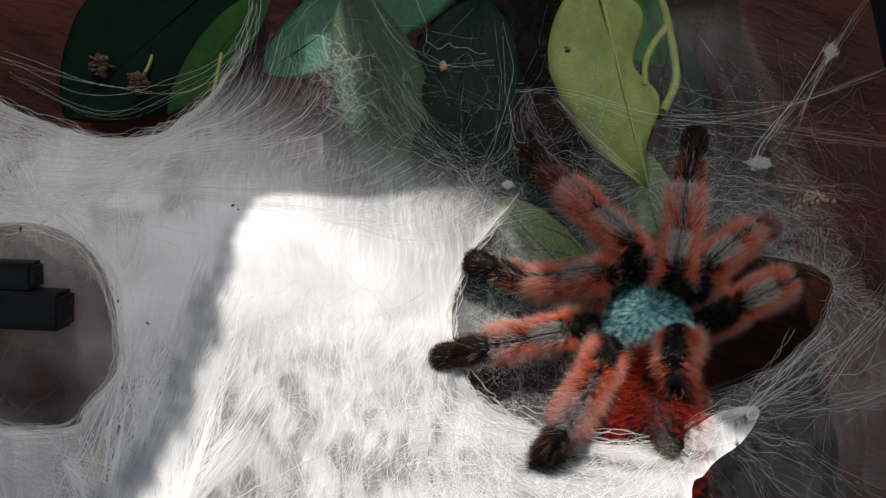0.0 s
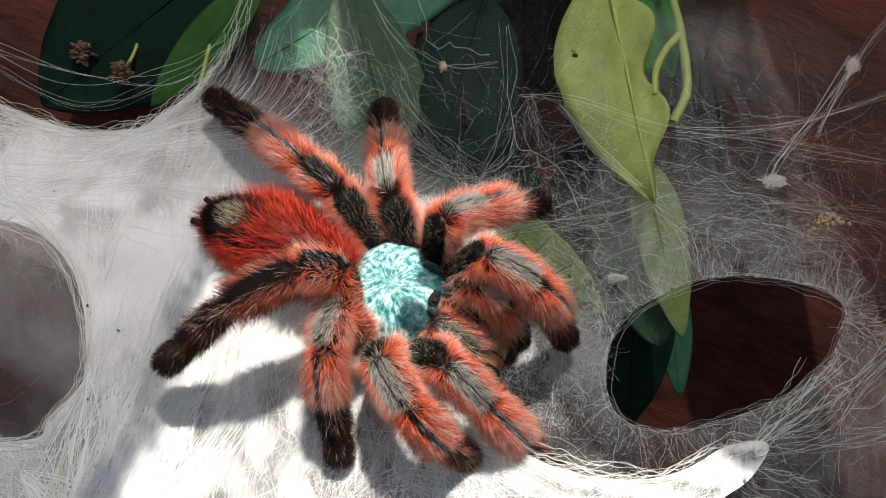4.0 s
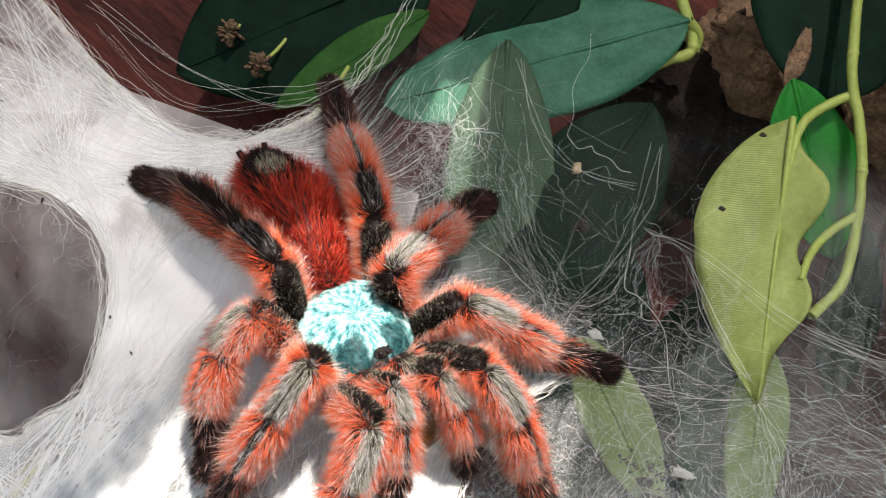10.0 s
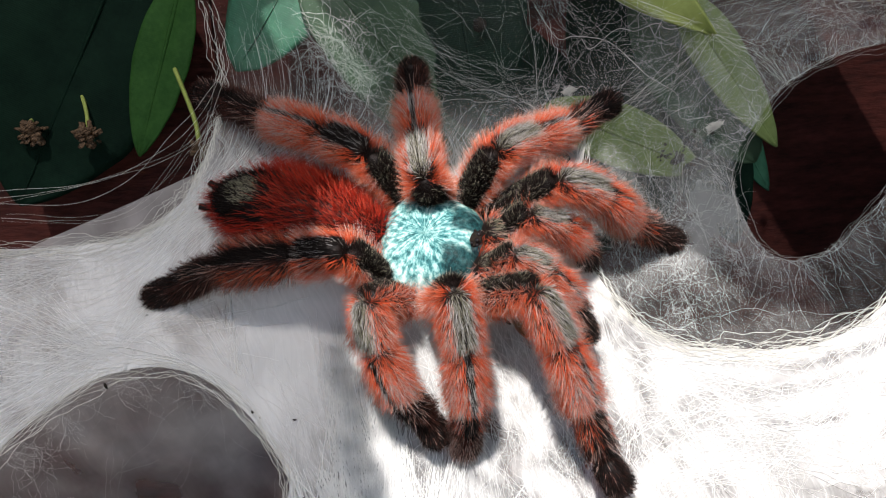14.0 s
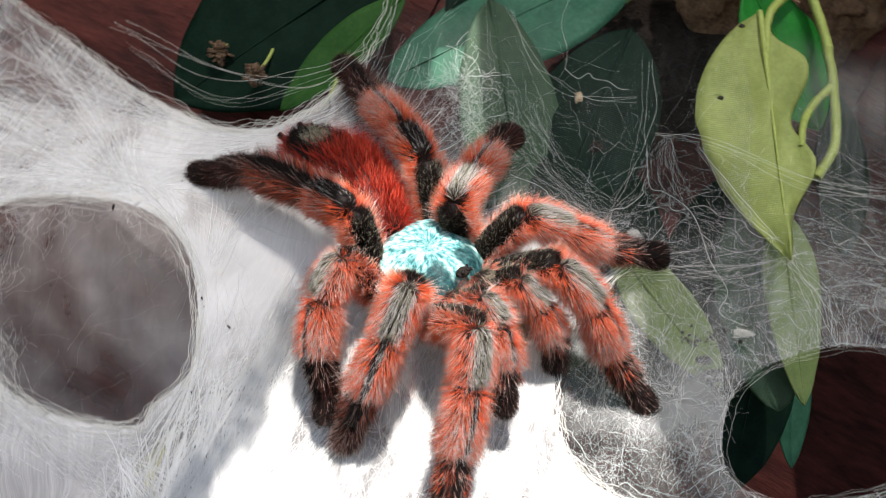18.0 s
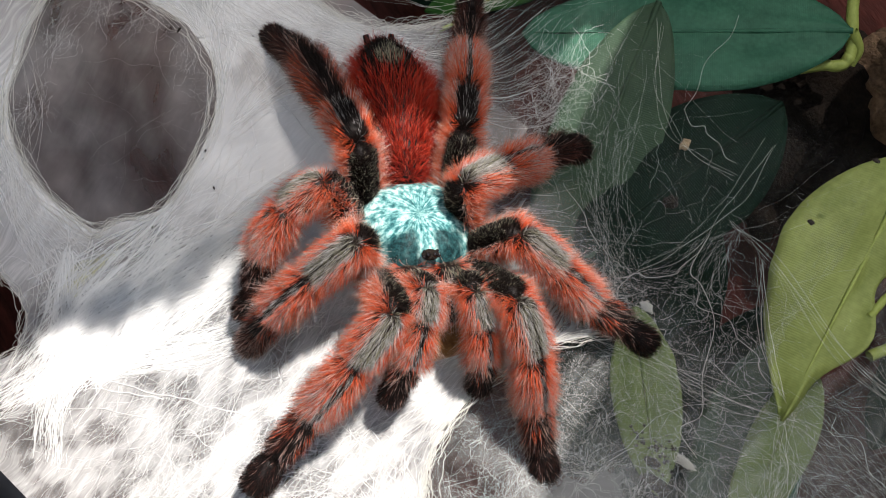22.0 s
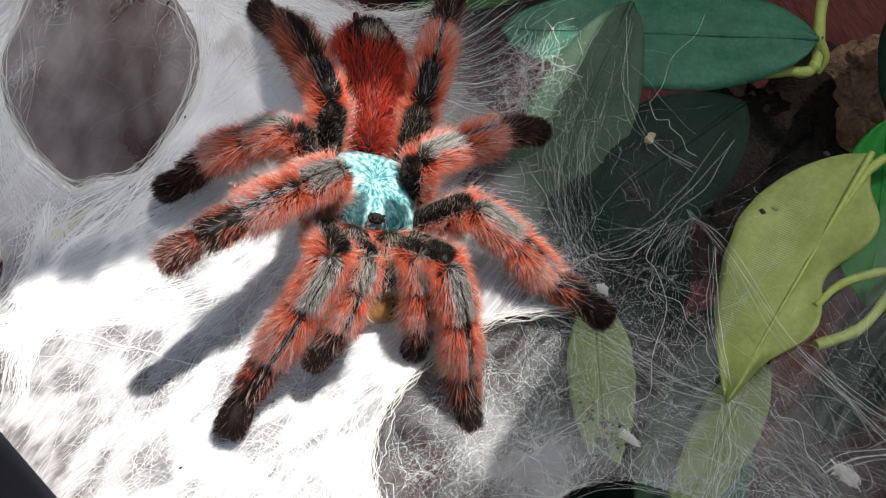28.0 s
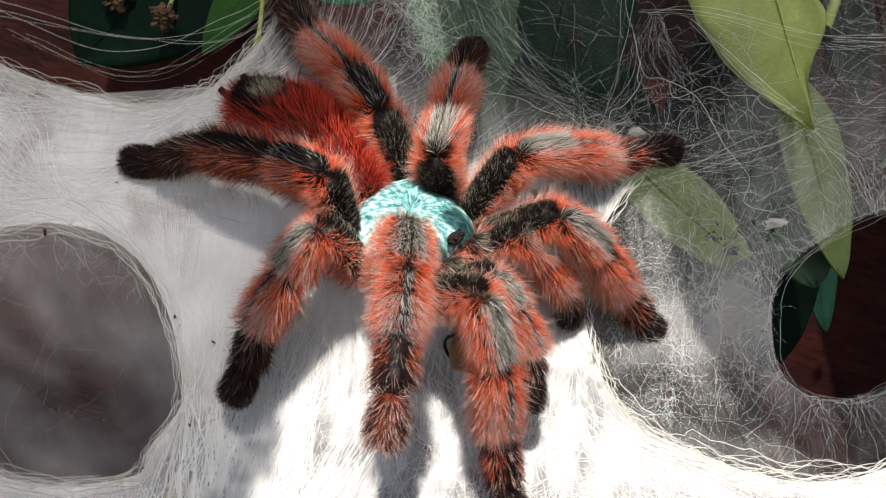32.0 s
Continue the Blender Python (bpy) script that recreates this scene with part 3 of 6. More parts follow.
# widened and near black, in place of shade on the boards behind
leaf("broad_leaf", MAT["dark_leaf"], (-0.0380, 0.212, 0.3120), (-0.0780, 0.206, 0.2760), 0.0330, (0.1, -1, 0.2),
     "dark green leaf with deep shade put into its colour", fold=0.15, belly=0.45, group="vine leaves", seed=32)
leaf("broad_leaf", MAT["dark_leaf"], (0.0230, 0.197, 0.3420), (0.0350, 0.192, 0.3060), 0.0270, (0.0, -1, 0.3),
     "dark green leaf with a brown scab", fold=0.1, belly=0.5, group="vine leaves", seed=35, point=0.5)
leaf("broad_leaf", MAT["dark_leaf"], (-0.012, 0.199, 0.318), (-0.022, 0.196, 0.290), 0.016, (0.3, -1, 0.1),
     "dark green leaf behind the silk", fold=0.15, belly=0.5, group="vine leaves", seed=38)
leaf("long_leaf", MAT["dark_leaf"], (0.0445, 0.190, 0.290), (0.0500, 0.1885, 0.262), 0.0120, (0.5, -1, 0.1),
     "dark green leaf behind the pale leaf", fold=0.2, belly=0.5, group="vine leaves", seed=41)

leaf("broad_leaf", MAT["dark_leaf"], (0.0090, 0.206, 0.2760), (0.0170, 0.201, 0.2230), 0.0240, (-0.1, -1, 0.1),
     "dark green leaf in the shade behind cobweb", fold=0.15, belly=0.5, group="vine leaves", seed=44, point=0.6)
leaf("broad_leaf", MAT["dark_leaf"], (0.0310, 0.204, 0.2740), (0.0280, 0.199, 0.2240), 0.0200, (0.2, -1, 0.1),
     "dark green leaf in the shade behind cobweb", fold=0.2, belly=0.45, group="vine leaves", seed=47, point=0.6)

vine("hanging_vine", [(0.0300, 0.190, 0.3300), (0.0340, 0.186, 0.3114), (0.0380, 0.185, 0.3030), (0.0405, 0.184, 0.2967), (0.0425, 0.183, 0.2885), (0.0429, 0.180, 0.2801), (0.0397, 0.176, 0.2741)], 0.0008,
     "yellow-green plastic vine stem beside the leaf")
vine("side_vine", [(0.0356, 0.1860, 0.3068), (0.0318, 0.184, 0.3030), (0.0297, 0.1808, 0.2990), (0.0303, 0.1786, 0.2907), (0.0320, 0.1755, 0.2810)], 0.00075,
     "yellow-green leaf stalk looping to the leaf", 0.3)
vine("side_vine", [(0.0426, 0.1837, 0.2906), (0.0390, 0.181, 0.2865), (0.0367, 0.177, 0.2825), (0.0362, 0.174, 0.2785)], 0.0007, "yellow-green leaf stalk looping to the leaf", 0.8)
vine("branch_vine", [(0.0040, 0.2015, 0.3350), (0.0050, 0.201, 0.3200), (0.0115, 0.2015, 0.3090), (0.0080, 0.2005, 0.3050), (-0.0010, 0.199, 0.2960)], 0.0010,
     "yellow-green plastic vine branch behind leaves")


def bark_piece(at, size, seed, squash, label, mat="bark"):
    th = thing("cork_bark", label, "bark", at=Matrix.Translation(at))
    part("slab", lump("slab", size, MAT[mat], 0.55, 5, seed, squash), th)
    for k in range(5):
        d = Vector((RNG.normal(), -abs(RNG.normal()), RNG.normal())).normalized()
        part("chip", lump("chip", size * 0.28, MAT[mat], 0.6, 3, seed + k, (1, 0.6, 0.8)), th, m=Matrix.Translation(Vector([a * b * size * 0.9 for a, b in zip(d, squash)])))


# pale copies stand for bark in sun, the dark one for bark in shade
bark_piece((0.0240, 0.2150, 0.3130), 0.012, 4, (1.0, 0.6, 0.8), "rough piece of cork bark, coloured as if sunlit", "pale_bark")
bark_piece((0.0150, 0.2150, 0.2960), 0.017, 9, (0.9, 0.35, 1.0), "cork bark with its shade put into a near-black brown")
bark_piece((0.050, 0.216, 0.318), 0.012, 13, (0.8, 0.5, 1.3), "rough piece of cork bark, coloured as if sunlit", "pale_bark")


def dried_flower(at, size, seed, label):
    th = thing("dried_flower", label, "dried flower", at=Matrix.Translation(at))
    for k in range(60):
        d = Vector((RNG.normal(), RNG.normal() - 0.6, RNG.normal())).normalized()
        part("petal", lump("petal", size * RNG.uniform(0.14, 0.26), MAT["pale_bark"], 0.5, 1, seed + k, (1.0, 0.4, 0.9)), th,
             m=Matrix.Translation(d * size * RNG.uniform(0.1, 0.62)) @ d.to_track_quat("Z", "Y").to_matrix().to_4x4())
    stalk = smooth_line([(0, 0, 0), (0.001, 0.004, 0.004), (0.001, 0.012, 0.012)], 10)
    part("stalk", tubes("stalk", [(stalk, 0.0004)], MAT["stem"], 5), th)


dried_flower((-0.0610, 0.2020, 0.2825), 0.0042, 3, "dry tan flower head in the shade")
dried_flower((-0.0700, 0.2060, 0.2865), 0.0040, 31, "dry tan flower head in the shade")
dried_flower((-0.0430, 0.1810, 0.2750), 0.0026, 57, "small dry tan flower head caught in silk")

# black tongs seen through the web's hole, drawn back at once
TONGS = thing("tongs", "black plastic tip of feeding tongs behind the hole in the web", "tongs")
part("body", slab("body", (-0.018, -0.004, -0.0070), (0.0055, 0.004, 0.0), MAT["frame"], 0.0008), TONGS)
part("jaw", slab("jaw", (-0.014, -0.003, 0.0002), (0.0, 0.003, 0.0052), MAT["frame"], 0.0006), TONGS)
part("arm", slab("arm", (-0.012, 0.0042, -0.0035), (-0.009, 0.036, -0.001), MAT["frame"], 0.0005), TONGS)


# crumbs and scabs on the leaves
def scab(at, size, seed, squash, label, mat="bark"):
    tagged(new("crumb", lump("crumb", size, MAT[mat], 0.5, 3, seed, squash)), label, "crumb").matrix_basis = Matrix.Translation(at)


scab((0.0009, 0.1835, 0.2833), 0.0009, 3, (0.8, 0.5, 1.1), "brown crumb stuck on a dark leaf", "crumb")
scab((0.0047, 0.1805, 0.2752), 0.0010, 5, (1.0, 0.5, 1.0), "brown crumb stuck on a dark leaf")
scab((0.0270, 0.1915, 0.3105), 0.0026, 8, (0.55, 0.25, 1.6), "brown flaking scab on a dark leaf", "pale_bark")
scab((0.0240, 0.1722, 0.2959), 0.0004, 9, (1.2, 0.5, 0.8), "black speck on the pale leaf", "speck")
scab((0.0224, 0.1722, 0.2845), 0.0004, 12, (1.2, 0.5, 0.8), "black speck on the pale leaf", "speck")
scab((0.0285, 0.1750, 0.2405), 0.0016, 15, (1.3, 0.3, 0.7), "brown rotten spot on the pale leaf")
scab((0.0262, 0.1752, 0.2428), 0.0010, 18, (1.2, 0.3, 0.7), "brown rotten spot on the pale leaf")


# ---- the web ----
def web_y(x, z):
    """Depth of the silk sheet."""
    x, z = np.asarray(x, float), np.asarray(z, float)
    y = 0.156 + 0.17 * x + 0.35 * (z - 0.245)
    y = y + 0.010 * step(z, 0.252, 0.274) * np.clip((0.02 - x) / 0.05, 0, 1)
    return y - 0.45 * step(x, -0.034, -0.006) * np.maximum(0, 0.241 - z)


def lip_y(x, z):
    """The dense sheet bulges forward to a lip below."""
    return web_y(x, z) - 0.0145 * step(x, -0.004, 0.022) * step(z, 0.2440, 0.2310)


LEFT_HOLE = [(-0.0640, 0.2572), (-0.0570, 0.2556), (-0.0520, 0.2515), (-0.0495, 0.2465), (-0.0482, 0.2420), (-0.0478, 0.2365), (-0.0488, 0.2340),
             (-0.0520, 0.2305), (-0.0525, 0.2284), (-0.0580, 0.2278), (-0.0670, 0.2293), (-0.0735, 0.2330), (-0.0790, 0.2420), (-0.0808, 0.2510), (-0.0780, 0.2550), (-0.0720, 0.2566)]
RIGHT_HOLE = [(0.0268, 0.2330), (0.0280, 0.2390), (0.0325, 0.2440), (0.0402, 0.2475), (0.0495, 0.2492), (0.0600, 0.2482), (0.0670, 0.2458), (0.0686, 0.2430),
              (0.0645, 0.2368), (0.0565, 0.2322), (0.0456, 0.2290), (0.0352, 0.2278), (0.0290, 0.2290)]
BAY = [(0.0135, 0.2600), (0.0056, 0.2516), (0.0023, 0.2447), (0.0018, 0.2396), (0.0030, 0.2340), (0.0065, 0.2303), (0.0115, 0.2290), (0.0186, 0.2275), (0.0295, 0.2268),
       (0.0390, 0.2298), (0.0446, 0.2304), (0.0450, 0.2290), (0.0420, 0.2262), (0.0360, 0.2232), (0.0330, 0.2150), (0.0330, 0.1600)]
TOP_RIM = [(-0.150, 0.330), (-0.110, 0.300), (-0.0900, 0.2860), (-0.0770, 0.2788), (-0.0665, 0.2735), (-0.0560, 0.2702), (-0.0480, 0.2706), (-0.0440, 0.2730), (-0.0395, 0.2770), (-0.0360, 0.2820), (-0.0335, 0.2880), (-0.0320, 0.300), (-0.031, 0.320)]
LOW_HOLE = [(-0.0640, 0.2165), (-0.0585, 0.2163), (-0.0534, 0.2143), (-0.0512, 0.2110), (-0.0506, 0.2085), (-0.0530, 0.2060), (-0.0600, 0.2040), (-0.0720, 0.2060), (-0.0780, 0.2110), (-0.0740, 0.2150)]

bay = np.vstack([smooth_line(BAY, 90), [(0.2, 0.16), (0.2, 0.30), (0.030, 0.275)]])
above = np.vstack([smooth_line(TOP_RIM, 90), [(-0.031, 0.5), (-0.3, 0.5), (-0.3, 0.335)]])
left_hole, right_hole, low_hole = (smooth_line(p, 90, True) for p in (LEFT_HOLE, RIGHT_HOLE, LOW_HOLE))


def outside(poly, p):
    """Signed distance of points to an outline: positive outside it."""
    a, b = poly, np.roll(poly, -1, axis=0)
    if len(p) < 3000:
        e, w = b - a, p[:, None] - a[None]
        f = np.clip((w * e).sum(axis=2) / ((e * e).sum(axis=1) + 1e-15), 0, 1)
        best = np.sqrt(((w - f[:, :, None] * e) ** 2).sum(axis=2)).min(axis=1)
        crosses = (a[:, 1] > p[:, 1:]) != (b[:, 1] > p[:, 1:])
        rise = np.where(np.abs(e[:, 1]) > 1e-12, e[:, 1], 1e-12)
        inside = (crosses & (p[:, :1] < e[:, 0] * w[:, :, 1] / rise + a[:, 0])).sum(axis=1) % 2 == 1
        return np.where(inside, -best, best)
    best, inside = np.full(len(p), 9.0), np.zeros(len(p), bool)
    for (ax, az), (bx, bz) in zip(a, b):
        ex, ez = bx - ax, bz - az
        wx, wz = p[:, 0] - ax, p[:, 1] - az
        f = np.clip((wx * ex + wz * ez) / (ex * ex + ez * ez + 1e-15), 0, 1)
        best = np.minimum(best, np.hypot(wx - f * ex, wz - f * ez))
        crosses = ((az > p[:, 1]) != (bz > p[:, 1]))
        inside ^= crosses & (p[:, 0] < ex * (p[:, 1] - az) / (ez if abs(ez) > 1e-12 else 1e-12) + ax)
    return np.where(inside, -best, best)


def ripple(x, z):
    return 0.0005 * np.sin(x * 420 + np.sin(z * 300)) * np.sin(z * 310 + x * 90)


def sheet(name, xs, zs, cell, outlines, depth, thickness, mat, label):
    """A cloth of silk over a stretch of x and z, cut along the outlines."""
    nx, nz = int((xs[1] - xs[0]) / cell), int((zs[1] - zs[0]) / cell)
    gx, gz = np.meshgrid(np.linspace(*xs, nx + 1), np.linspace(*zs, nz + 1), indexing="ij")
    p = np.stack([gx.ravel(), gz.ravel()], 1)
    keep = np.ones(len(p), bool)
    for poly in outlines:
        f = outside(poly, p)
        near = np.abs(f) < cell * 0.75
        q = p[near]
        e = cell * 0.2
        g = np.stack([outside(poly, q + (e, 0)) - outside(poly, q - (e, 0)), outside(poly, q + (0, e)) - outside(poly, q - (0, e))], 1)
        g /= np.linalg.norm(g, axis=1)[:, None] + 1e-12
        p[near] = q - g * f[near][:, None]
        keep &= (f > 0) | near
    i, j = np.meshgrid(np.arange(nx), np.arange(nz), indexing="ij")
    a = (i * (nz + 1) + j).ravel()
    quads = np.stack([a, a + nz + 1, a + nz + 2, a + 1], 1)
    quads = quads[keep[quads].all(axis=1)]
    used = np.unique(quads)
    index = np.full(len(p), -1)
    index[used] = np.arange(len(used))
    p = p[used]
    y = depth(p[:, 0], p[:, 1]) + ripple(p[:, 0], p[:, 1])
    me = mesh_of(name, np.stack([p[:, 0], y, p[:, 1]], 1).tolist(), index[quads].tolist(), mat)
    thick = me.attributes.new("thick", "FLOAT", "POINT")
    thick.data.foreach_set("value", np.asarray(thickness(p), np.float32))
    return tagged(new(name, me), label, "spider web")


def dense(p):
    x, z = p[:, 0], p[:, 1]
    d = 1.0 - step((z - 0.2545) + 0.45 * (x + 0.034), -0.002, 0.030)
    d *= 1.0 - 0.55 * step(x, -0.062, -0.085)
    d *= 1.0 - 0.45 * step(z, 0.238, 0.222) * step(x, -0.034, -0.044)
    d *= 1.0 - 0.40 * step(z, 0.260, 0.270) * step(x, -0.050, -0.066)
    patchy = np.array([noise.noise(Vector((a * 260, b * 200, 3.0))) + 0.6 * noise.noise(Vector((a * 620, b * 560, 7.0))) for a, b in p])
    d *= 1.0 - (0.40 + 0.38 * step(patchy, -0.35, 0.45)) * step(z, 0.246, 0.232) * step(x, -0.060, -0.045) * (0.55 + 0.45 * step(x, 0.012, -0.004))
    # clouded and torn towards the upper side; streaked along the lip
    cloud = np.array([noise.noise(Vector((a * 110, b * 130, 11.0))) + 0.6 * noise.noise(Vector((a * 330, b * 360, 5.0))) for a, b in p])
    d *= 1.0 - 0.62 * step(cloud, -0.05, 0.55) * step(z, 0.250, 0.259) * step(x, -0.030, -0.048)
    streak = np.array([noise.noise(Vector((a * 45, b * 620 + a * 90, 2.0))) for a, b in p])
    d *= 1.0 - 0.62 * step(streak, -0.10, 0.35) * step(x, 0.002, 0.016) * step(z, 0.2335, 0.2290)
    rim = np.minimum(np.abs(outside(left_hole, p)), np.minimum(np.abs(outside(above, p)), np.abs(outside(bay, p))))
    return np.clip(d + 0.4 * np.minimum(1, d * 4) * (1 - step(rim, 0, 0.0014)), 0, 1.3)


def sparse(p):
    x, z = p[:, 0], p[:, 1]
    d = 0.50 - 0.45 * step(z, 0.252, 0.268) * (1 - 0.55 * step(x, 0.020, 0.034))
    d += 0.30 * step(z, 0.254, 0.240) * step(x, 0.034, 0.020) + 0.16 * step(z, 0.292, 0.262) * step(x, -0.010, -0.024)
    d += 0.30 * np.exp(-((x - 0.033) / 0.010) ** 2 - ((z - 0.2475) / 0.006) ** 2)
    d += 0.26 * np.exp(-((x - 0.021) / 0.011) ** 2 - ((z - 0.2400) / 0.009) ** 2)
    d *= 1.0 - 0.15 * step(x, 0.040, 0.075)
    rim = np.abs(outside(right_hole, p))
    return np.clip(d + 0.35 * (1 - step(rim, 0, 0.0022)), 0.0, 1.3) * step(z, 0.299, 0.288) * step(x, 0.090, 0.080)


sheet("web_sheet", (-0.125, 0.046), (0.196, 0.300), 0.0007, (left_hole, above, bay, low_hole), lip_y, dense, MAT["sheet"], "dense white felted silk sheet with a round hole")
sheet("web_veil", (-0.034, 0.090), (0.196, 0.300), 0.0009, (right_hole, above), lambda x, z: web_y(x, z) + 0.0035 - 0.001 * step(z, 0.262, 0.275) + 0.010 * step(z, 0.228, 0.205), sparse, MAT["veil"], "thin torn silk veil over the leaves")
sheet("web_backing", (-0.150, -0.022), (0.192, 0.271), 0.0016, (), lambda x, z: 0.187 + 0.004 * np.sin(x * 60) * np.sin(z * 70) + 0.0 * x,
      lambda p: np.clip([0.66 + 0.42 * noise.noise(Vector((a * 75, b * 75, 1.0))) + 0.25 * noise.noise(Vector((a * 240, b * 170, 4.0))) for a, b in p] + 0.5 * (1 - step(np.abs(outside(left_hole, p)), 0.001, 0.009)), 0, 1), MAT["smoke"], "smoky grey silk deep behind the hole")


def on_web(line, lift, depth=web_y):
    line = np.asarray(line, float)
    y = depth(line[:, 0], line[:, 1]) + ripple(line[:, 0], line[:, 1])
    return np.stack([line[:, 0], y - lift, line[:, 1]], 1)


def wobble(line, size, rate=3.0):
    """Adds slow uneven bends to a line."""
    n = len(line)
    u = np.linspace(0, rate, n)[:, None]
    ph = RNG.uniform(0, 6.28, (3, line.shape[1]))
    w = np.sin(u * 2.1 + ph[0]) + 0.6 * np.sin(u * 5.3 + ph[1]) + 0.35 * np.sin(u * 11.7 + ph[2])
    ends = np.sin(np.linspace(0, math.pi, n))[:, None] ** 0.5
    return line + size * w * ends


def rim_ropes(name, outline, count, spread, closed, label, depth=web_y, radius=0.00010, span=(0.2, 0.7)):
    """Strands that run along an edge of the silk, bundled into a rope."""
    lines, n = [], len(outline)
    for k in range(count):
        length = int(n * RNG.uniform(*span))
        at = RNG.integers(0, n) if closed else RNG.integers(0, max(1, n - length))
        idx = (at + np.arange(length)) % n
        line = wobble(outline[idx] + RNG.normal(0, spread, 2), spread * 0.9, length / 6)
        lines.append((on_web(line, RNG.uniform(0.0, 0.0002), depth), radius * RNG.uniform(0.4, 1.3)))
    return tagged(new(name, tubes(name, lines, MAT["rope"], 4)), label, "silk strands", kind="stuff")


rim_ropes("rim_silk", left_hole, 36, 0.00050, True, "white silk ropes round the hole in the web", web_y, 0.000035)
rim_ropes("rim_silk", right_hole, 16, 0.00040, True, "pale silk ropes round the dark hole", lambda x, z: web_y(x, z) + 0.0035, 0.000017)
rim_ropes("rim_silk", smooth_line(TOP_RIM, 120), 40, 0.0006, False, "silk ropes along the sagging upper edge", web_y, 0.00003, (0.15, 0.5))
rim_ropes("rim_silk", smooth_line(BAY[:11], 90), 60, 0.0006, False, "bright silk along the torn edge", lip_y, 0.000035, (0.15, 0.5))
rim_ropes("rim_silk", low_hole, 20, 0.0004, True, "silk ropes round the lower gap", web_y, 0.00004)


def free_of(holes, pts, margin):
    return all((outside(h, pts) > margin).all() for h in holes)


def field(name, count, box, angle, spread, lengths, radius, lift, bend, holes, depth, mat, label):
    """Loose strands over a stretch of the web, most of them along one way."""
    n, tries = 20, count * 2
    at = np.stack([RNG.uniform(box[0], box[1], tries), RNG.uniform(box[2], box[3], tries)], 1)
    a, length = RNG.normal(angle, spread, tries), RNG.uniform(*lengths, tries)
    way = np.stack([np.cos(a), np.sin(a)], 1) * length[:, None]
    paths = at[:, None] + np.linspace(-0.5, 0.5, n)[None, :, None] * way[:, None]
    paths = np.array([wobble(line, bend * size, 0.8 + size * 40) for line, size in zip(paths, length)])
    flat = paths.reshape(-1, 2)
    ok = np.ones(tries, bool)
    for hole in holes:
        ok &= (outside(hole, flat).reshape(tries, n) > 0.0003).all(axis=1)
    paths = paths[ok][:count]
    lines = [(on_web(line, RNG.uniform(*lift), depth), radius * RNG.uniform(0.4, 1.5)) for line in paths]
    return tagged(new(name, tubes(name, lines, mat, 3)), label, "silk strands", kind="stuff")


veil_y = lambda x, z: web_y(x, z) + 0.0035
# combed strands on the dense sheet below the hole


def fan(lines, at, way, spread, count, lengths, radius, depth=lip_y, lift=(0.0, 0.00006)):
    """Strands that spread from one place."""
    for _ in range(count):
        a = way + RNG.normal(0, spread)
        length = RNG.uniform(*lengths)
        s = np.linspace(0, 1, 16)[:, None] * length
        line = np.array([at]) + RNG.normal(0, 0.0006, 2) + s * np.array([[math.cos(a), math.sin(a)]])
        line = wobble(line, 0.012 * length, 3)
        if free_of((left_hole, bay, low_hole, above), line, 0.0002):
            lines.append((on_web(line, RNG.uniform(*lift), depth), radius * RNG.uniform(0.35, 1.6)))


lines = []
fan(lines, (-0.0360, 0.2440), -1.85, 0.14, 70, (0.010, 0.030), 0.00008)
fan(lines, (-0.0320, 0.2400), -1.95, 0.13, 70, (0.008, 0.026), 0.00008)
fan(lines, (-0.0480, 0.2360), -1.75, 0.18, 90, (0.008, 0.034), 0.00009)
fan(lines, (-0.0440, 0.2340), -1.65, 0.18, 60, (0.010, 0.030), 0.00008)
fan(lines, (-0.0390, 0.2130), 1.45, 0.35, 110, (0.008, 0.026), 0.00009)
fan(lines, (-0.0540, 0.2230), -0.75, 0.35, 60, (0.006, 0.020), 0.00007)
fan(lines, (-0.0480, 0.2120), 1.2, 0.30, 80, (0.008, 0.026), 0.00009)
fan(lines, (-0.0440, 0.2060), 1.5, 0.30, 60, (0.008, 0.026), 0.00008)
fan(lines, (-0.0480, 0.2500), 1.5, 0.3, 30, (0.006, 0.016), 0.000026)
fan(lines, (-0.0600, 0.2600), 0.5, 0.5, 70, (0.008, 0.024), 0.000026)
fan(lines, (-0.0620, 0.2590), 2.6, 0.4, 80, (0.010, 0.034), 0.000026)
fan(lines, (-0.0640, 0.2700), 2.7, 0.35, 60, (0.010, 0.034), 0.000026)
fan(lines, (-0.0950, 0.2700), -0.3, 0.4, 90, (0.010, 0.036), 0.000026)
fan(lines, (-0.0830, 0.2300), -0.8, 0.5, 60, (0.008, 0.024), 0.000026)
fan(lines, (-0.0860, 0.2480), 1.6, 0.5, 60, (0.008, 0.024), 0.000026)


def band(lines, a, b, count, radius, span=(0.3, 0.9), bias=1.0, loose=0.0006, depth=lip_y, lift=(0.0, 0.00007), holes=None):
    """Strands that run along with two curves, somewhere between them."""
    a, b = smooth_line(a, 80), smooth_line(b, 80)
    for _ in range(count):
        k, n = RNG.uniform() ** bias, int(80 * RNG.uniform(*span))
        i = RNG.integers(0, 81 - n)
        tilt = np.linspace(k, np.clip(k + RNG.normal(0, 0.18), -0.1, 1.1), 80)[:, None]
        line = wobble((a * (1 - tilt) + b * tilt)[i:i + n:2], loose, n / 30)
        if free_of(holes if holes is not None else (left_hole, bay, low_hole, above), line, 0.0):
            lines.append((on_web(line, RNG.uniform(*lift), depth), radius * RNG.uniform(0.3, 1.5)))


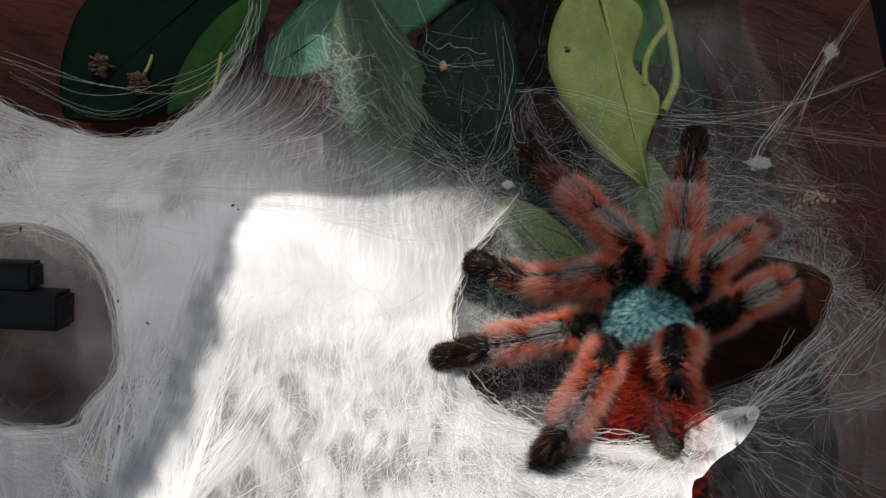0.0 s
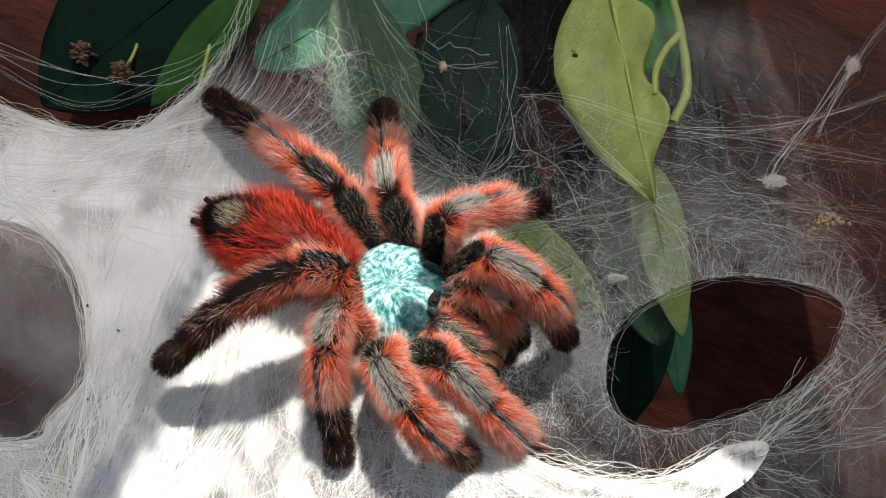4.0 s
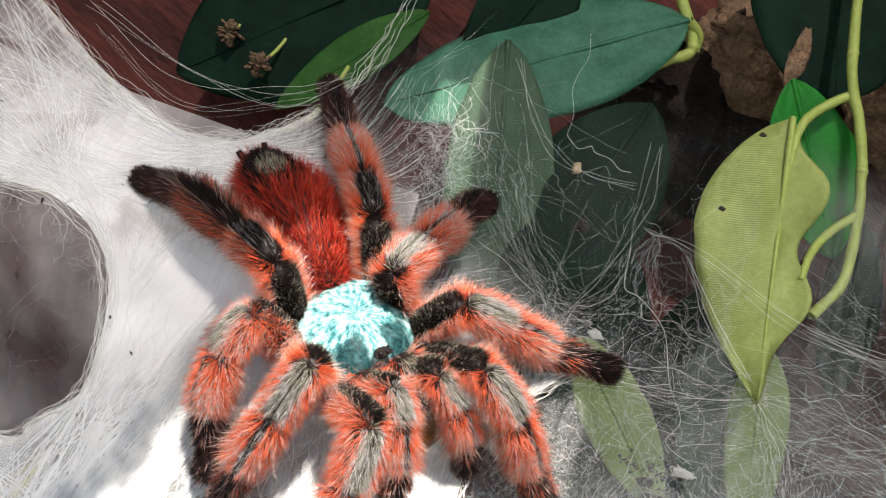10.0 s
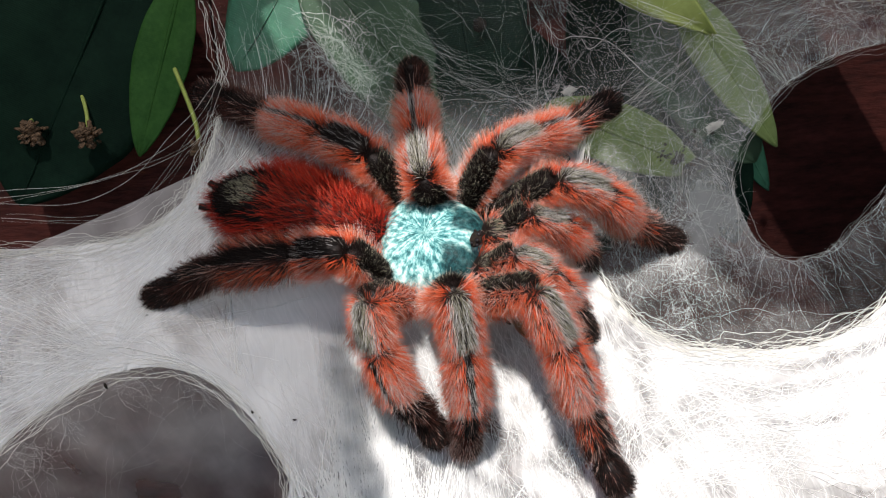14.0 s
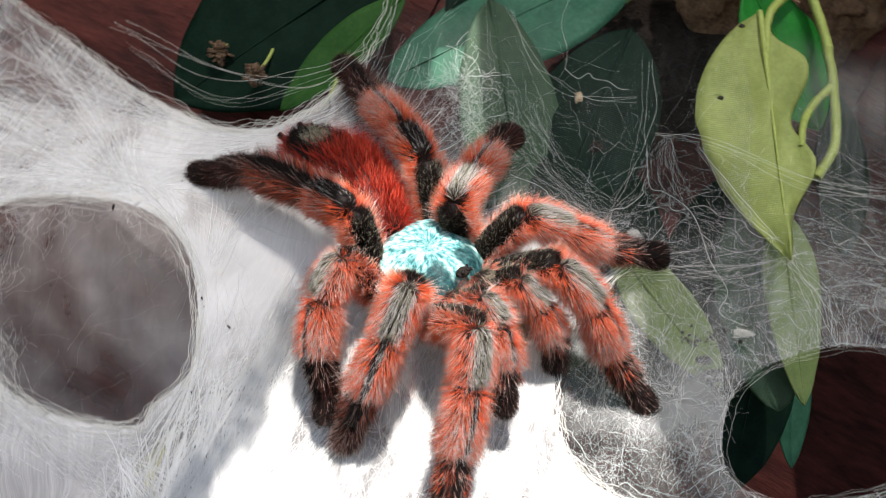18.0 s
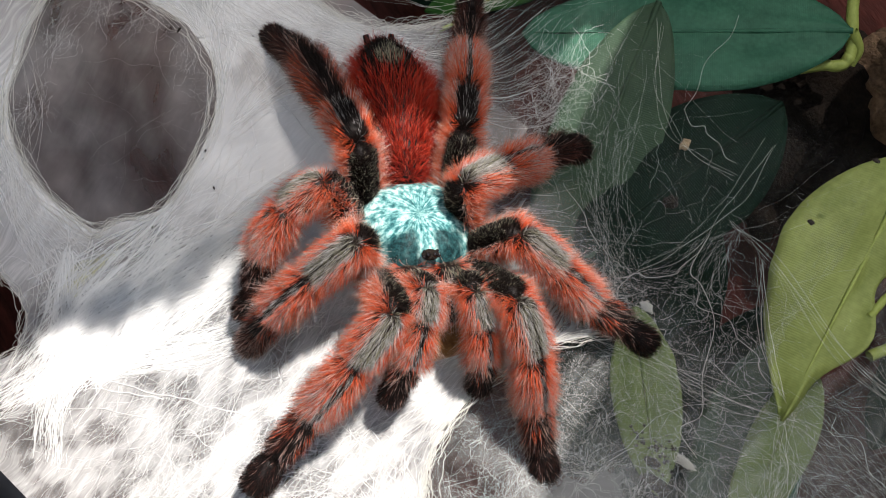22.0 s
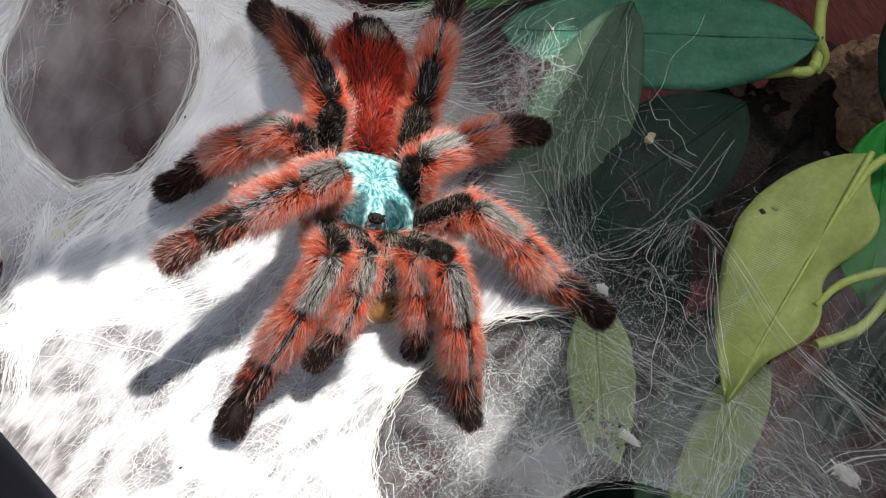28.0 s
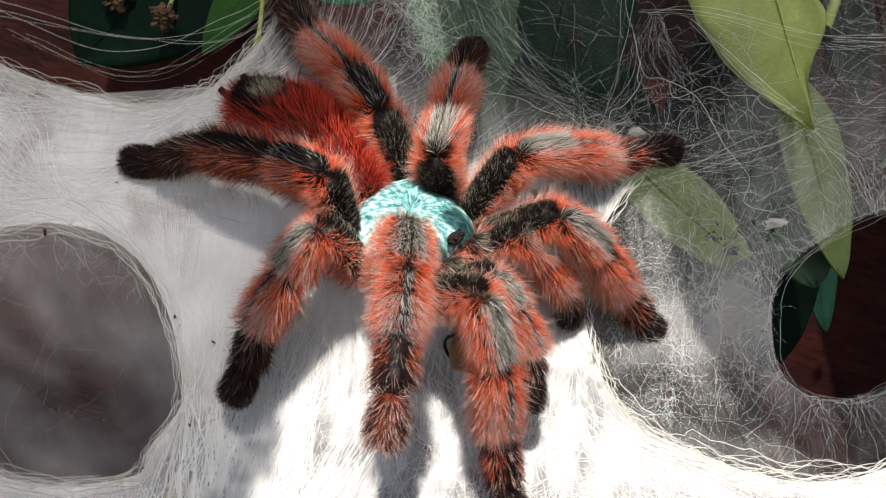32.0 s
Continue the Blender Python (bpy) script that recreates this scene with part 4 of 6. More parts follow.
def rays(lines, outline, count, lengths, radius, depth, lift):
    """Short strands that run out from an edge."""
    n = len(outline)
    mid = outline.mean(axis=0)
    for k in RNG.integers(0, n, count):
        way = outline[(k + 1) % n] - outline[k - 1]
        out = np.array((way[1], -way[0])) / (np.linalg.norm(way) + 1e-12)
        out = out if out @ (outline[k] - mid) > 0 else -out
        a = math.atan2(out[1], out[0]) + RNG.normal(0, 0.6)
        s = np.linspace(0, RNG.uniform(*lengths), 12)[:, None]
        line = wobble(outline[k] + s * np.array([[math.cos(a), math.sin(a)]]), 0.0003, 1.5)
        if free_of((outline,), line[2:], 0.0):
            lines.append((on_web(line, RNG.uniform(*lift), depth), radius * RNG.uniform(0.4, 1.5)))


upper = [(-0.098, 0.2920), (-0.0770, 0.2785), (-0.0649, 0.2722), (-0.0538, 0.2700), (-0.0481, 0.2704), (-0.0415, 0.2722), (-0.0365, 0.2752), (-0.0325, 0.2815), (-0.0300, 0.2950)]
sweep = [(-0.095, 0.2640), (-0.0780, 0.2640), (-0.0629, 0.2630), (-0.0551, 0.2640), (-0.0461, 0.2670), (-0.0366, 0.2675), (-0.0260, 0.2680), (-0.0181, 0.2709), (-0.0130, 0.2760)]
low = [(-0.0700, 0.2600), (-0.0580, 0.2595), (-0.0433, 0.2615), (-0.0296, 0.2590), (-0.0160, 0.2560), (-0.0053, 0.2530), (0.0020, 0.2535), (0.0085, 0.2568), (0.0135, 0.2592)]
outer = [(-0.0789, 0.2692), (-0.0674, 0.2641), (-0.0619, 0.2633), (-0.0559, 0.2582), (-0.0506, 0.2506), (-0.0480, 0.2447), (-0.0466, 0.2363), (-0.0471, 0.2312), (-0.0475, 0.2265)]
inner = [(-0.0860, 0.2565), (-0.0772, 0.2578), (-0.0675, 0.2580), (-0.0600, 0.2568), (-0.0535, 0.2532), (-0.0500, 0.2485), (-0.0479, 0.2421), (-0.0474, 0.2342), (-0.0496, 0.2260)]
band(lines, upper, sweep, 300, 0.000011, (0.2, 0.7), 1.6, 0.0010)
band(lines, upper, sweep, 40, 0.000030, (0.3, 0.8), 2.0)
band(lines, sweep, low, 160, 0.000012, (0.2, 0.6), 0.8)
band(lines, outer, inner, 80, 0.000026, (0.2, 0.7))
band(lines, outer, inner, 12, 0.000065, (0.3, 0.7))
for at in ((-0.1000, 0.2560), (-0.1020, 0.2640), (-0.0980, 0.2720), (-0.0880, 0.2800), (-0.1000, 0.2480)):
    band(lines, [at, (at[0] * 0.5 - 0.0320, at[1] * 0.5 + 0.1300), (-0.0640, 0.2578)], [(at[0], at[1] + 0.004), (at[0] * 0.5 - 0.0310, at[1] * 0.5 + 0.1325), (-0.0600, 0.2600)], 26, 0.000030, (0.4, 1.0))
# long strands combed down from the middle of the sheet
band(lines, [(-0.0366, 0.2540), (-0.0392, 0.2442), (-0.0413, 0.2366), (-0.0440, 0.2277), (-0.0450, 0.2100)], [(-0.0300, 0.2470), (-0.0340, 0.2364), (-0.0365, 0.2290), (-0.0374, 0.2196), (-0.0370, 0.2060)], 150, 0.000042, (0.3, 0.9))
band(lines, [(-0.0338, 0.2390), (-0.0383, 0.2318), (-0.0427, 0.2234), (-0.0450, 0.2171), (-0.0430, 0.2076), (-0.0390, 0.2000)], [(-0.0290, 0.2360), (-0.0350, 0.2290), (-0.0400, 0.2220), (-0.0415, 0.2160), (-0.0395, 0.2076), (-0.0340, 0.2000)], 170, 0.000050, (0.3, 0.9))
band(lines, [(-0.0276, 0.2340), (-0.0317, 0.2262), (-0.0374, 0.2200), (-0.0430, 0.2145), (-0.0480, 0.2062), (-0.0500, 0.2000)], [(-0.0240, 0.2290), (-0.0300, 0.2220), (-0.0360, 0.2160), (-0.0420, 0.2100), (-0.0450, 0.2040), (-0.0460, 0.2000)], 110, 0.000042, (0.3, 0.9))
band(lines, [(-0.0490, 0.2300), (-0.0500, 0.2210), (-0.0500, 0.2120), (-0.0490, 0.2040)], [(-0.0440, 0.2290), (-0.0455, 0.2200), (-0.0460, 0.2110), (-0.0450, 0.2030)], 90, 0.000030, (0.4, 1.0))
band(lines, [(-0.0721, 0.2305), (-0.0659, 0.2284), (-0.0593, 0.2268), (-0.0536, 0.2262), (-0.0490, 0.2250)], [(-0.0719, 0.2290), (-0.0639, 0.2235), (-0.0570, 0.2195), (-0.0524, 0.2170), (-0.0500, 0.2120)], 90, 0.000022, (0.4, 1.0))
band(lines, [(-0.0240, 0.2330), (-0.0120, 0.2320), (-0.0010, 0.2330)], [(-0.0300, 0.2060), (-0.0150, 0.2060), (0.0050, 0.2100)], 150, 0.000018, (0.15, 0.45), 1.0, 0.0010)
tagged(new("combed_silk", tubes("combed_silk", lines, MAT["thread"], 3)), "combed white strands fanned over the silk sheet", "silk strands", kind="stuff")
field("matted_silk", 1300, (-0.056, 0.010, 0.203, 0.246), 1.35, 0.6, (0.004, 0.016), 0.000022, (0.0, 0.00005), 0.05, (left_hole, bay, low_hole), lip_y, MAT["thread"], "matted fine strands on the silk sheet")
field("lip_silk", 260, (0.000, 0.044, 0.215, 0.231), 0.1, 0.4, (0.006, 0.020), 0.00004, (0.0, 0.00008), 0.05, (bay,), lip_y, MAT["thread"], "bright strands along the silk lip")
lines = []
band(lines, [(-0.0490, 0.2300), (-0.0512, 0.2230), (-0.0508, 0.2190)], [(-0.0478, 0.2290), (-0.0492, 0.2225), (-0.0488, 0.2185)], 46, 0.000030, (0.2, 0.7), 1.0, 0.0004)
tagged(new("stained_silk", tubes("stained_silk", lines, MAT["yellow_silk"], 3)), "yellow stained strands below the hole", "silk strands", kind="stuff")
lines = []
rays(lines, right_hole, 420, (0.002, 0.009), 0.000011, veil_y, (-0.001, 0.001))
band(lines, [(0.0300, 0.2475), (0.0400, 0.2500), (0.0500, 0.2510), (0.0640, 0.2500), (0.0720, 0.2470)], [(0.0240, 0.2560), (0.0400, 0.2590), (0.0540, 0.2600), (0.0680, 0.2580), (0.0820, 0.2520)], 60, 0.000009, (0.15, 0.6), 1.0, 0.0022, veil_y, (-0.002, 0.002), (right_hole,))
band(lines, [(0.0150, 0.2785), (0.0120, 0.2700), (0.0080, 0.2630), (0.0020, 0.2580)], [(0.0155, 0.2780), (0.0190, 0.2700), (0.0230, 0.2640), (0.0260, 0.2560)], 30, 0.000007, (0.3, 1.0), 1.0, 0.0013, veil_y, (-0.003, 0.002), (right_hole,))
band(lines, [(-0.0240, 0.2900), (-0.0170, 0.2800), (-0.0090, 0.2720), (0.0020, 0.2640), (0.0100, 0.2600)], [(-0.0100, 0.2950), (-0.0060, 0.2850), (-0.0030, 0.2750), (0.0040, 0.2680), (0.0120, 0.2620)], 60, 0.000005, (0.2, 0.7), 1.0, 0.0013, veil_y, (-0.003, 0.002), (right_hole, above))
tagged(new("cobweb", tubes("cobweb", lines, MAT["thread"], 3)), "fine silk drawn from the hole's edge over the leaves", "silk strands", kind="stuff")
for count, thin, lengths, bend in ((520, 0.0000050, (0.008, 0.030), 0.03), (90, 0.000010, (0.005, 0.018), 0.07)):
    field("cobweb", int(count * 0.3), (0.002, 0.036, 0.212, 0.262), 0.5, 1.2, lengths, thin, (-0.002, 0.0015), bend, (right_hole,), veil_y, MAT["thread"], "tangled cobweb over the leaves")
    field("cobweb", count // 3, (0.010, 0.080, 0.225, 0.278), 0.15, 0.7, (0.012, 0.050), thin * 1.1, (-0.002, 0.003), bend * 0.5, (right_hole,), veil_y, MAT["thread"], "fine cobweb strands between leaf and post")
    field("cobweb", count // 12, (-0.030, 0.012, 0.250, 0.292), 0.3, 0.7, (0.006, 0.026), thin, (-0.003, 0.001), bend * 0.6, (above,), veil_y, MAT["thread"], "fine silk strands before the dark leaves")
field("cobweb", 260, (-0.118, -0.080, 0.215, 0.285), 0.6, 0.8, (0.006, 0.026), 0.000013, (-0.003, 0.001), 0.03, (left_hole, low_hole, above), veil_y, MAT["thread"], "fine silk strands beside the hole")
field("deep_silk", 60, (-0.095, -0.048, 0.220, 0.262), 1.2, 0.7, (0.006, 0.020), 0.000010, (-0.003, 0.003), 0.04, (), lambda x, z: 0.181 + 0 * x, MAT["thread"], "blurred silk strands deep in the hole")


def curly(name, at, size, count, label, thin=0.000009):
    """A knot of crinkled silk."""
    lines = []
    for _ in range(count):
        n = 26
        turn = RNG.uniform(0, 6.28) + np.cumsum(RNG.normal(0, 0.38, n))
        path = np.cumsum(np.stack([np.cos(turn), 0.35 * np.sin(turn * 0.7 + 1), np.sin(turn)], 1), axis=0) * size * RNG.uniform(0.05, 0.13)
        path = smooth_line(path - path.mean(axis=0), 50) + np.array(at) + RNG.normal(0, size * 0.32, 3) * (1, 0.3, 1)
        lines.append((path, thin * RNG.uniform(0.5, 1.6)))
    tagged(new(name, tubes(name, lines, MAT["thread"], 3)), label, "silk tuft", kind="stuff")


curly("silk_tuft", (-0.0185, 0.1725, 0.2800), 0.0058, 70, "bright crinkled silk tuft against the leaf", 0.000013)
curly("silk_tuft", (-0.0170, 0.1720, 0.2750), 0.0045, 44, "bright crinkled silk tuft against the leaf", 0.000013)
curly("silk_tuft", (0.0060, 0.1690, 0.2610), 0.0040, 24, "crinkled silk knot above the torn edge")
curly("silk_tuft", (0.0030, 0.1660, 0.2570), 0.0030, 20, "crinkled silk knot above the torn edge")
curly("silk_tuft", (0.0180, 0.1660, 0.2380), 0.0060, 16, "crinkled grey silk tangle")
curly("silk_tuft", (0.0220, 0.1680, 0.2640), 0.0070, 10, "crinkled loose silk over leaves")
curly("silk_tuft", (0.0130, 0.1690, 0.2540), 0.0070, 9, "crinkled loose silk over leaves")
curly("silk_tuft", (0.0120, 0.1640, 0.2440), 0.0080, 14, "crinkled grey silk tangle")
curly("silk_tuft", (0.0240, 0.1620, 0.2360), 0.0050, 22, "crinkled grey silk tangle")
curly("silk_tuft", (0.0100, 0.1600, 0.2330), 0.0060, 24, "crinkled grey silk tangle")


for x, z in ((-0.0755, 0.2530), (-0.0700, 0.2550), (-0.0600, 0.2545), (-0.0530, 0.2515), (-0.0770, 0.2450), (-0.0730, 0.2350)):
    curly("silk_tuft", (x, float(web_y(x, z)) + 0.0015, z), 0.0034, 26, "wispy loose silk at the edge of the hole", 0.000011)
for x, z in ((0.0090, 0.2290), (0.0140, 0.2330), (0.0200, 0.2310), (0.0170, 0.2400), (0.0100, 0.2390)):
    curly("silk_tuft", (x, float(web_y(x, z)) + 0.0030, z), 0.0042, 10, "cottony silk tangle below the leaves", 0.000010)


def strand(points, radius, count=1, loose=0.0004, sag=0.0, label="taut pale silk strand"):
    th = thing("silk_strand", label, "silk strand")
    for _ in range(int(count * 1.3 + 0.5)):
        line = smooth_line(np.array(points) + RNG.normal(0, loose * 1.5, (len(points), 3)), 40)
        line[:, 2] -= sag * np.sin(np.linspace(0, math.pi, 40)) * RNG.uniform(0.5, 1.3)
        part("strand", tubes("strand", [(wobble(line, loose * 0.4, 2.2), radius * RNG.uniform(0.15, 0.5))], MAT["rope"], 5), th)


strand([(0.0135, 0.1760, 0.2785), (0.0225, 0.1715, 0.2770), (0.0385, 0.1680, 0.2725), (0.0560, 0.1640, 0.2740), (0.0760, 0.1620, 0.2810)], 0.000042, 4)
strand([(0.0385, 0.1690, 0.2735), (0.0560, 0.1640, 0.2700), (0.0800, 0.1620, 0.2670)], 0.000042, 4)
strand([(0.0650, 0.1650, 0.2835), (0.0570, 0.1600, 0.2740), (0.0510, 0.1560, 0.2675), (0.0490, 0.1550, 0.2640)], 0.000072, 3)
strand([(0.0740, 0.1640, 0.2960), (0.0650, 0.1655, 0.2832), (0.0600, 0.163, 0.272)], 0.000072, 4)
strand([(0.0355, 0.1700, 0.2618), (0.0400, 0.1670, 0.2560), (0.0425, 0.1650, 0.2500)], 0.000048, 7, 0.0006)
strand([(0.0200, 0.1730, 0.2760), (0.0275, 0.1700, 0.2680), (0.0358, 0.1700, 0.2618)], 0.000072, 4, 0.0003)
strand([(0.0358, 0.1700, 0.2618), (0.0260, 0.1660, 0.2585), (0.0120, 0.1640, 0.2560), (0.0060, 0.1620, 0.2530)], 0.000036, 8, 0.0007)
strand([(0.0358, 0.1700, 0.2618), (0.0500, 0.1640, 0.2620), (0.0700, 0.1600, 0.2600)], 0.000030, 6, 0.0010)
strand([(-0.0125, 0.1800, 0.2960), (-0.0080, 0.1805, 0.2880), (-0.0020, 0.1800, 0.2845), (0.0030, 0.1800, 0.2835), (0.0100, 0.1790, 0.2835)], 0.000054, 2)
strand([(0.0120, 0.1800, 0.2900), (0.0128, 0.1770, 0.2800), (0.0110, 0.1740, 0.2720), (0.0080, 0.1700, 0.2640)], 0.000042, 2, 0.0006)
strand([(-0.0700, 0.1600, 0.2830), (-0.0560, 0.1620, 0.2790), (-0.0420, 0.1660, 0.2800), (-0.0340, 0.1680, 0.2850)], 0.000042, 3, 0.0006, 0.001)
strand([(-0.0680, 0.1600, 0.2800), (-0.0520, 0.1600, 0.2730), (-0.0380, 0.1660, 0.2800)], 0.000036, 3, 0.0006)
strand([(0.0690, 0.1660, 0.2425), (0.0740, 0.1630, 0.2400), (0.0800, 0.1600, 0.2360)], 0.000037, 9, 0.0012)
strand([(0.0440, 0.1400, 0.2300), (0.0560, 0.1480, 0.2310), (0.0660, 0.1540, 0.2370), (0.0760, 0.1580, 0.2480)], 0.000053, 9, 0.0010)
strand([(0.0430, 0.1400, 0.2290), (0.0600, 0.1480, 0.2270), (0.0820, 0.1560, 0.2290)], 0.000026, 9, 0.0014)
strand([(0.0400, 0.1400, 0.2270), (0.0470, 0.1440, 0.2180), (0.0500, 0.1480, 0.2080)], 0.000030, 9, 0.0014)
strand([(0.0420, 0.1400, 0.2280), (0.0520, 0.1460, 0.2220), (0.0660, 0.1500, 0.2120)], 0.000026, 9, 0.0016)
strand([(-0.0830, 0.1480, 0.2235), (-0.0700, 0.1460, 0.2230), (-0.0560, 0.1440, 0.2260)], 0.000030, 2, 0.0004)
strand([(-0.0900, 0.1480, 0.2420), (-0.0760, 0.1450, 0.2360), (-0.0700, 0.1430, 0.2250)], 0.000048, 5, 0.0007)


def crooked(a, b, radius, kinks=7, size=0.0011):
    """One thicker strand that runs in bends from one place to another."""
    base = np.linspace(a, b, kinks + 2)
    base[1:-1] += RNG.normal(0, size, (kinks, 3)) * (1, 0.5, 1)
    th = thing("silk_strand", "crooked pale silk strand over the leaves", "silk strand")
    part("strand", tubes("strand", [(smooth_line(base, 70), radius * RNG.uniform(0.4, 0.8))], MAT["rope"], 5), th)


crooked((-0.0038, 0.181, 0.3030), (-0.0021, 0.181, 0.2875), 0.00004, 4, 0.0004)
crooked((-0.0021, 0.181, 0.2875), (0.0088, 0.181, 0.2853), 0.00004, 5, 0.0006)
for _ in range(16):
    crooked((0.0432, 0.1392, 0.2294), (RNG.uniform(0.054, 0.066), RNG.uniform(0.150, 0.157), RNG.uniform(0.230, 0.239)), 0.000045, 5, 0.0004)
for _ in range(14):
    crooked((RNG.uniform(0.036, 0.043), 0.1400, RNG.uniform(0.2240, 0.2290)), (RNG.uniform(0.043, 0.056), RNG.uniform(0.142, 0.147), RNG.uniform(0.214, 0.226)), 0.00004, 5, 0.0006)
for a, b, r in (((0.0125, 0.175, 0.2750), (0.0300, 0.166, 0.2500), 0.00004), ((0.0165, 0.171, 0.2680), (0.0340, 0.170, 0.2640), 0.00004), ((0.0060, 0.169, 0.2610), (0.0200, 0.168, 0.2600), 0.00004),
                ((0.0200, 0.168, 0.2600), (0.0358, 0.170, 0.2618), 0.00003), ((0.0070, 0.166, 0.2560), (0.0130, 0.172, 0.2720), 0.00004), ((0.0100, 0.163, 0.2380), (0.0260, 0.165, 0.2420), 0.00003),
                ((0.0120, 0.160, 0.2330), (0.0230, 0.164, 0.2460), 0.00003), ((0.0180, 0.160, 0.2310), (0.0270, 0.164, 0.2370), 0.00004), ((0.0050, 0.160, 0.2400), (0.0160, 0.164, 0.2480), 0.00003),
                ((0.0220, 0.165, 0.2520), (0.0380, 0.168, 0.2560), 0.00003), ((0.0400, 0.166, 0.2660), (0.0600, 0.164, 0.2560), 0.00003), ((0.0480, 0.164, 0.2500), (0.0520, 0.158, 0.2660), 0.00003),
                ((0.0040, 0.172, 0.2640), (0.0085, 0.171, 0.2580), 0.00005), ((0.0050, 0.171, 0.2660), (0.0110, 0.171, 0.2600), 0.00004), ((-0.0080, 0.172, 0.2700), (0.0040, 0.171, 0.2630), 0.00003),
                ((-0.0200, 0.172, 0.2760), (-0.0060, 0.172, 0.2640), 0.00003), ((-0.0300, 0.168, 0.2680), (-0.0120, 0.171, 0.2660), 0.00003)):
    crooked(a, b, r)


def tangle(box, count, size, radius, label):
    """Kinked threads strewn through a stretch of air before the leaves."""
    lines = []
    for _ in range(count):
        at = np.array([RNG.uniform(*box[0]), 0.0, RNG.uniform(*box[1])])
        if outside(right_hole, at[None, [0, 2]])[0] < 0.002:
            continue
        at[1] = float(veil_y(at[0], at[2])) + RNG.uniform(-0.002, 0.004)
        a = RNG.uniform(0, 2 * math.pi) + np.cumsum(RNG.normal(0, 0.75, 9))
        path = np.cumsum(np.stack([np.cos(a), RNG.normal(0, 0.3, 9), np.sin(a)], 1), axis=0) * size * RNG.uniform(0.08, 0.22) + at
        lines.append((smooth_line(path, 40), radius * RNG.uniform(0.4, 1.5)))
    tagged(new("tangled_silk", tubes("tangled_silk", lines, MAT["thread"], 3)), label, "silk strands", kind="stuff")


tangle(((0.004, 0.034), (0.226, 0.262)), 100, 0.0060, 0.000009, "crinkled threads tangled over the lower leaves")
tangle(((0.020, 0.075), (0.246, 0.276)), 90, 0.0070, 0.000009, "crinkled threads between leaf and post")
tangle(((-0.020, 0.020), (0.252, 0.284)), 50, 0.0060, 0.000008, "crinkled threads before the dark leaves")


def bursts(spots, label):
    """Threads that spread as stars from small knots of silk."""
    lines = []
    for x, z, count, reach in spots:
        for _ in range(count):
            a = RNG.uniform(0, 2 * math.pi)
            s = np.linspace(0, reach * RNG.uniform(0.3, 1.0), 14)[:, None]
            line = wobble(np.array([[x, z]]) + RNG.normal(0, 0.0004, 2) + s * np.array([[math.cos(a), math.sin(a)]]), 0.0004, 2)
            if free_of((right_hole,), line, 0.0):
                lines.append((on_web(line, RNG.uniform(-0.0006, 0.001), veil_y), np.linspace(0.000020, 0.000005, 14) * RNG.uniform(0.4, 1.3)))
    tagged(new("starred_silk", tubes("starred_silk", lines, MAT["thread"], 3)), label, "silk strands", kind="stuff")


bursts(((0.0080, 0.2440, 25, 0.007), (0.0140, 0.2350, 27, 0.008), (0.0060, 0.2365, 22, 0.006), (0.0205, 0.2395, 27, 0.008), (0.0120, 0.2300, 22, 0.007), (0.0230, 0.2325, 24, 0.007), (0.0170, 0.2470, 20, 0.008), (0.0262, 0.2420, 22, 0.006)),
       "fine silk starred from knots below the leaves")


# tube of rolled silk at the end of the lip, and loose wads
def tuft(at, size, squash, seed, label):
    """A small wad of tangled silk."""
    lines = []
    for _ in range(26):
        path = smooth_line(RNG.normal(0, size * 0.55, (9, 3)) * squash + np.array(at), 40)
        lines.append((path, 0.00006 * RNG.uniform(0.3, 1.0)))
    tagged(new("silk_wad", tubes("silk_wad", lines, MAT["rope"], 4)), label, "silk wad", kind="stuff")


ring = np.array([(0.0440 + 0.0017 * math.cos(a), 0.1375 + 0.001 * math.cos(a), 0.2296 + 0.0011 * math.sin(a)) for a in np.linspace(0, 2 * math.pi, 20)])
tagged(new("silk_ring", tubes("silk_ring", [(ring * 0.6 + ring.mean(axis=0) * 0.4, 0.00015), (ring * 0.6 + ring.mean(axis=0) * 0.4 + (0.0002, 0.0008, 0.0001), 0.0002)], MAT["rope"], 6)), "rolled silk mouth at the lip's end", "silk wad")
tuft((0.0517, 0.1597, 0.2650), 0.0011, (1.5, 0.6, 0.8), 3, "small white silk wad on a strand")
tuft((0.0650, 0.1655, 0.2833), 0.0010, (0.8, 0.6, 1.2), 6, "small white silk wad on a strand")
tuft((0.0290, 0.1635, 0.2492), 0.0009, (1.3, 0.5, 0.6), 9, "white fleck caught in the cobweb")
tuft((0.0118, 0.1712, 0.2616), 0.0007, (1.2, 0.5, 0.8), 12, "white fleck caught in the cobweb")
tuft((0.0790, 0.1560, 0.2410), 0.0022, (1.7, 0.5, 0.9), 15, "pale torn silk wad beside the post")


def debris(at, size, count, label, mat="crumb", grain=1.0):
    th = thing("debris", label, "debris", at=Matrix.Translation(at))
    for k in range(count):
        part("crumb", lump("crumb", grain * size * RNG.uniform(0.25, 0.6), MAT[mat], 0.5, 1, k), th, m=Matrix.Translation((RNG.normal(0, size), RNG.normal(0, size * 0.2), RNG.normal(0, size * 0.45))))


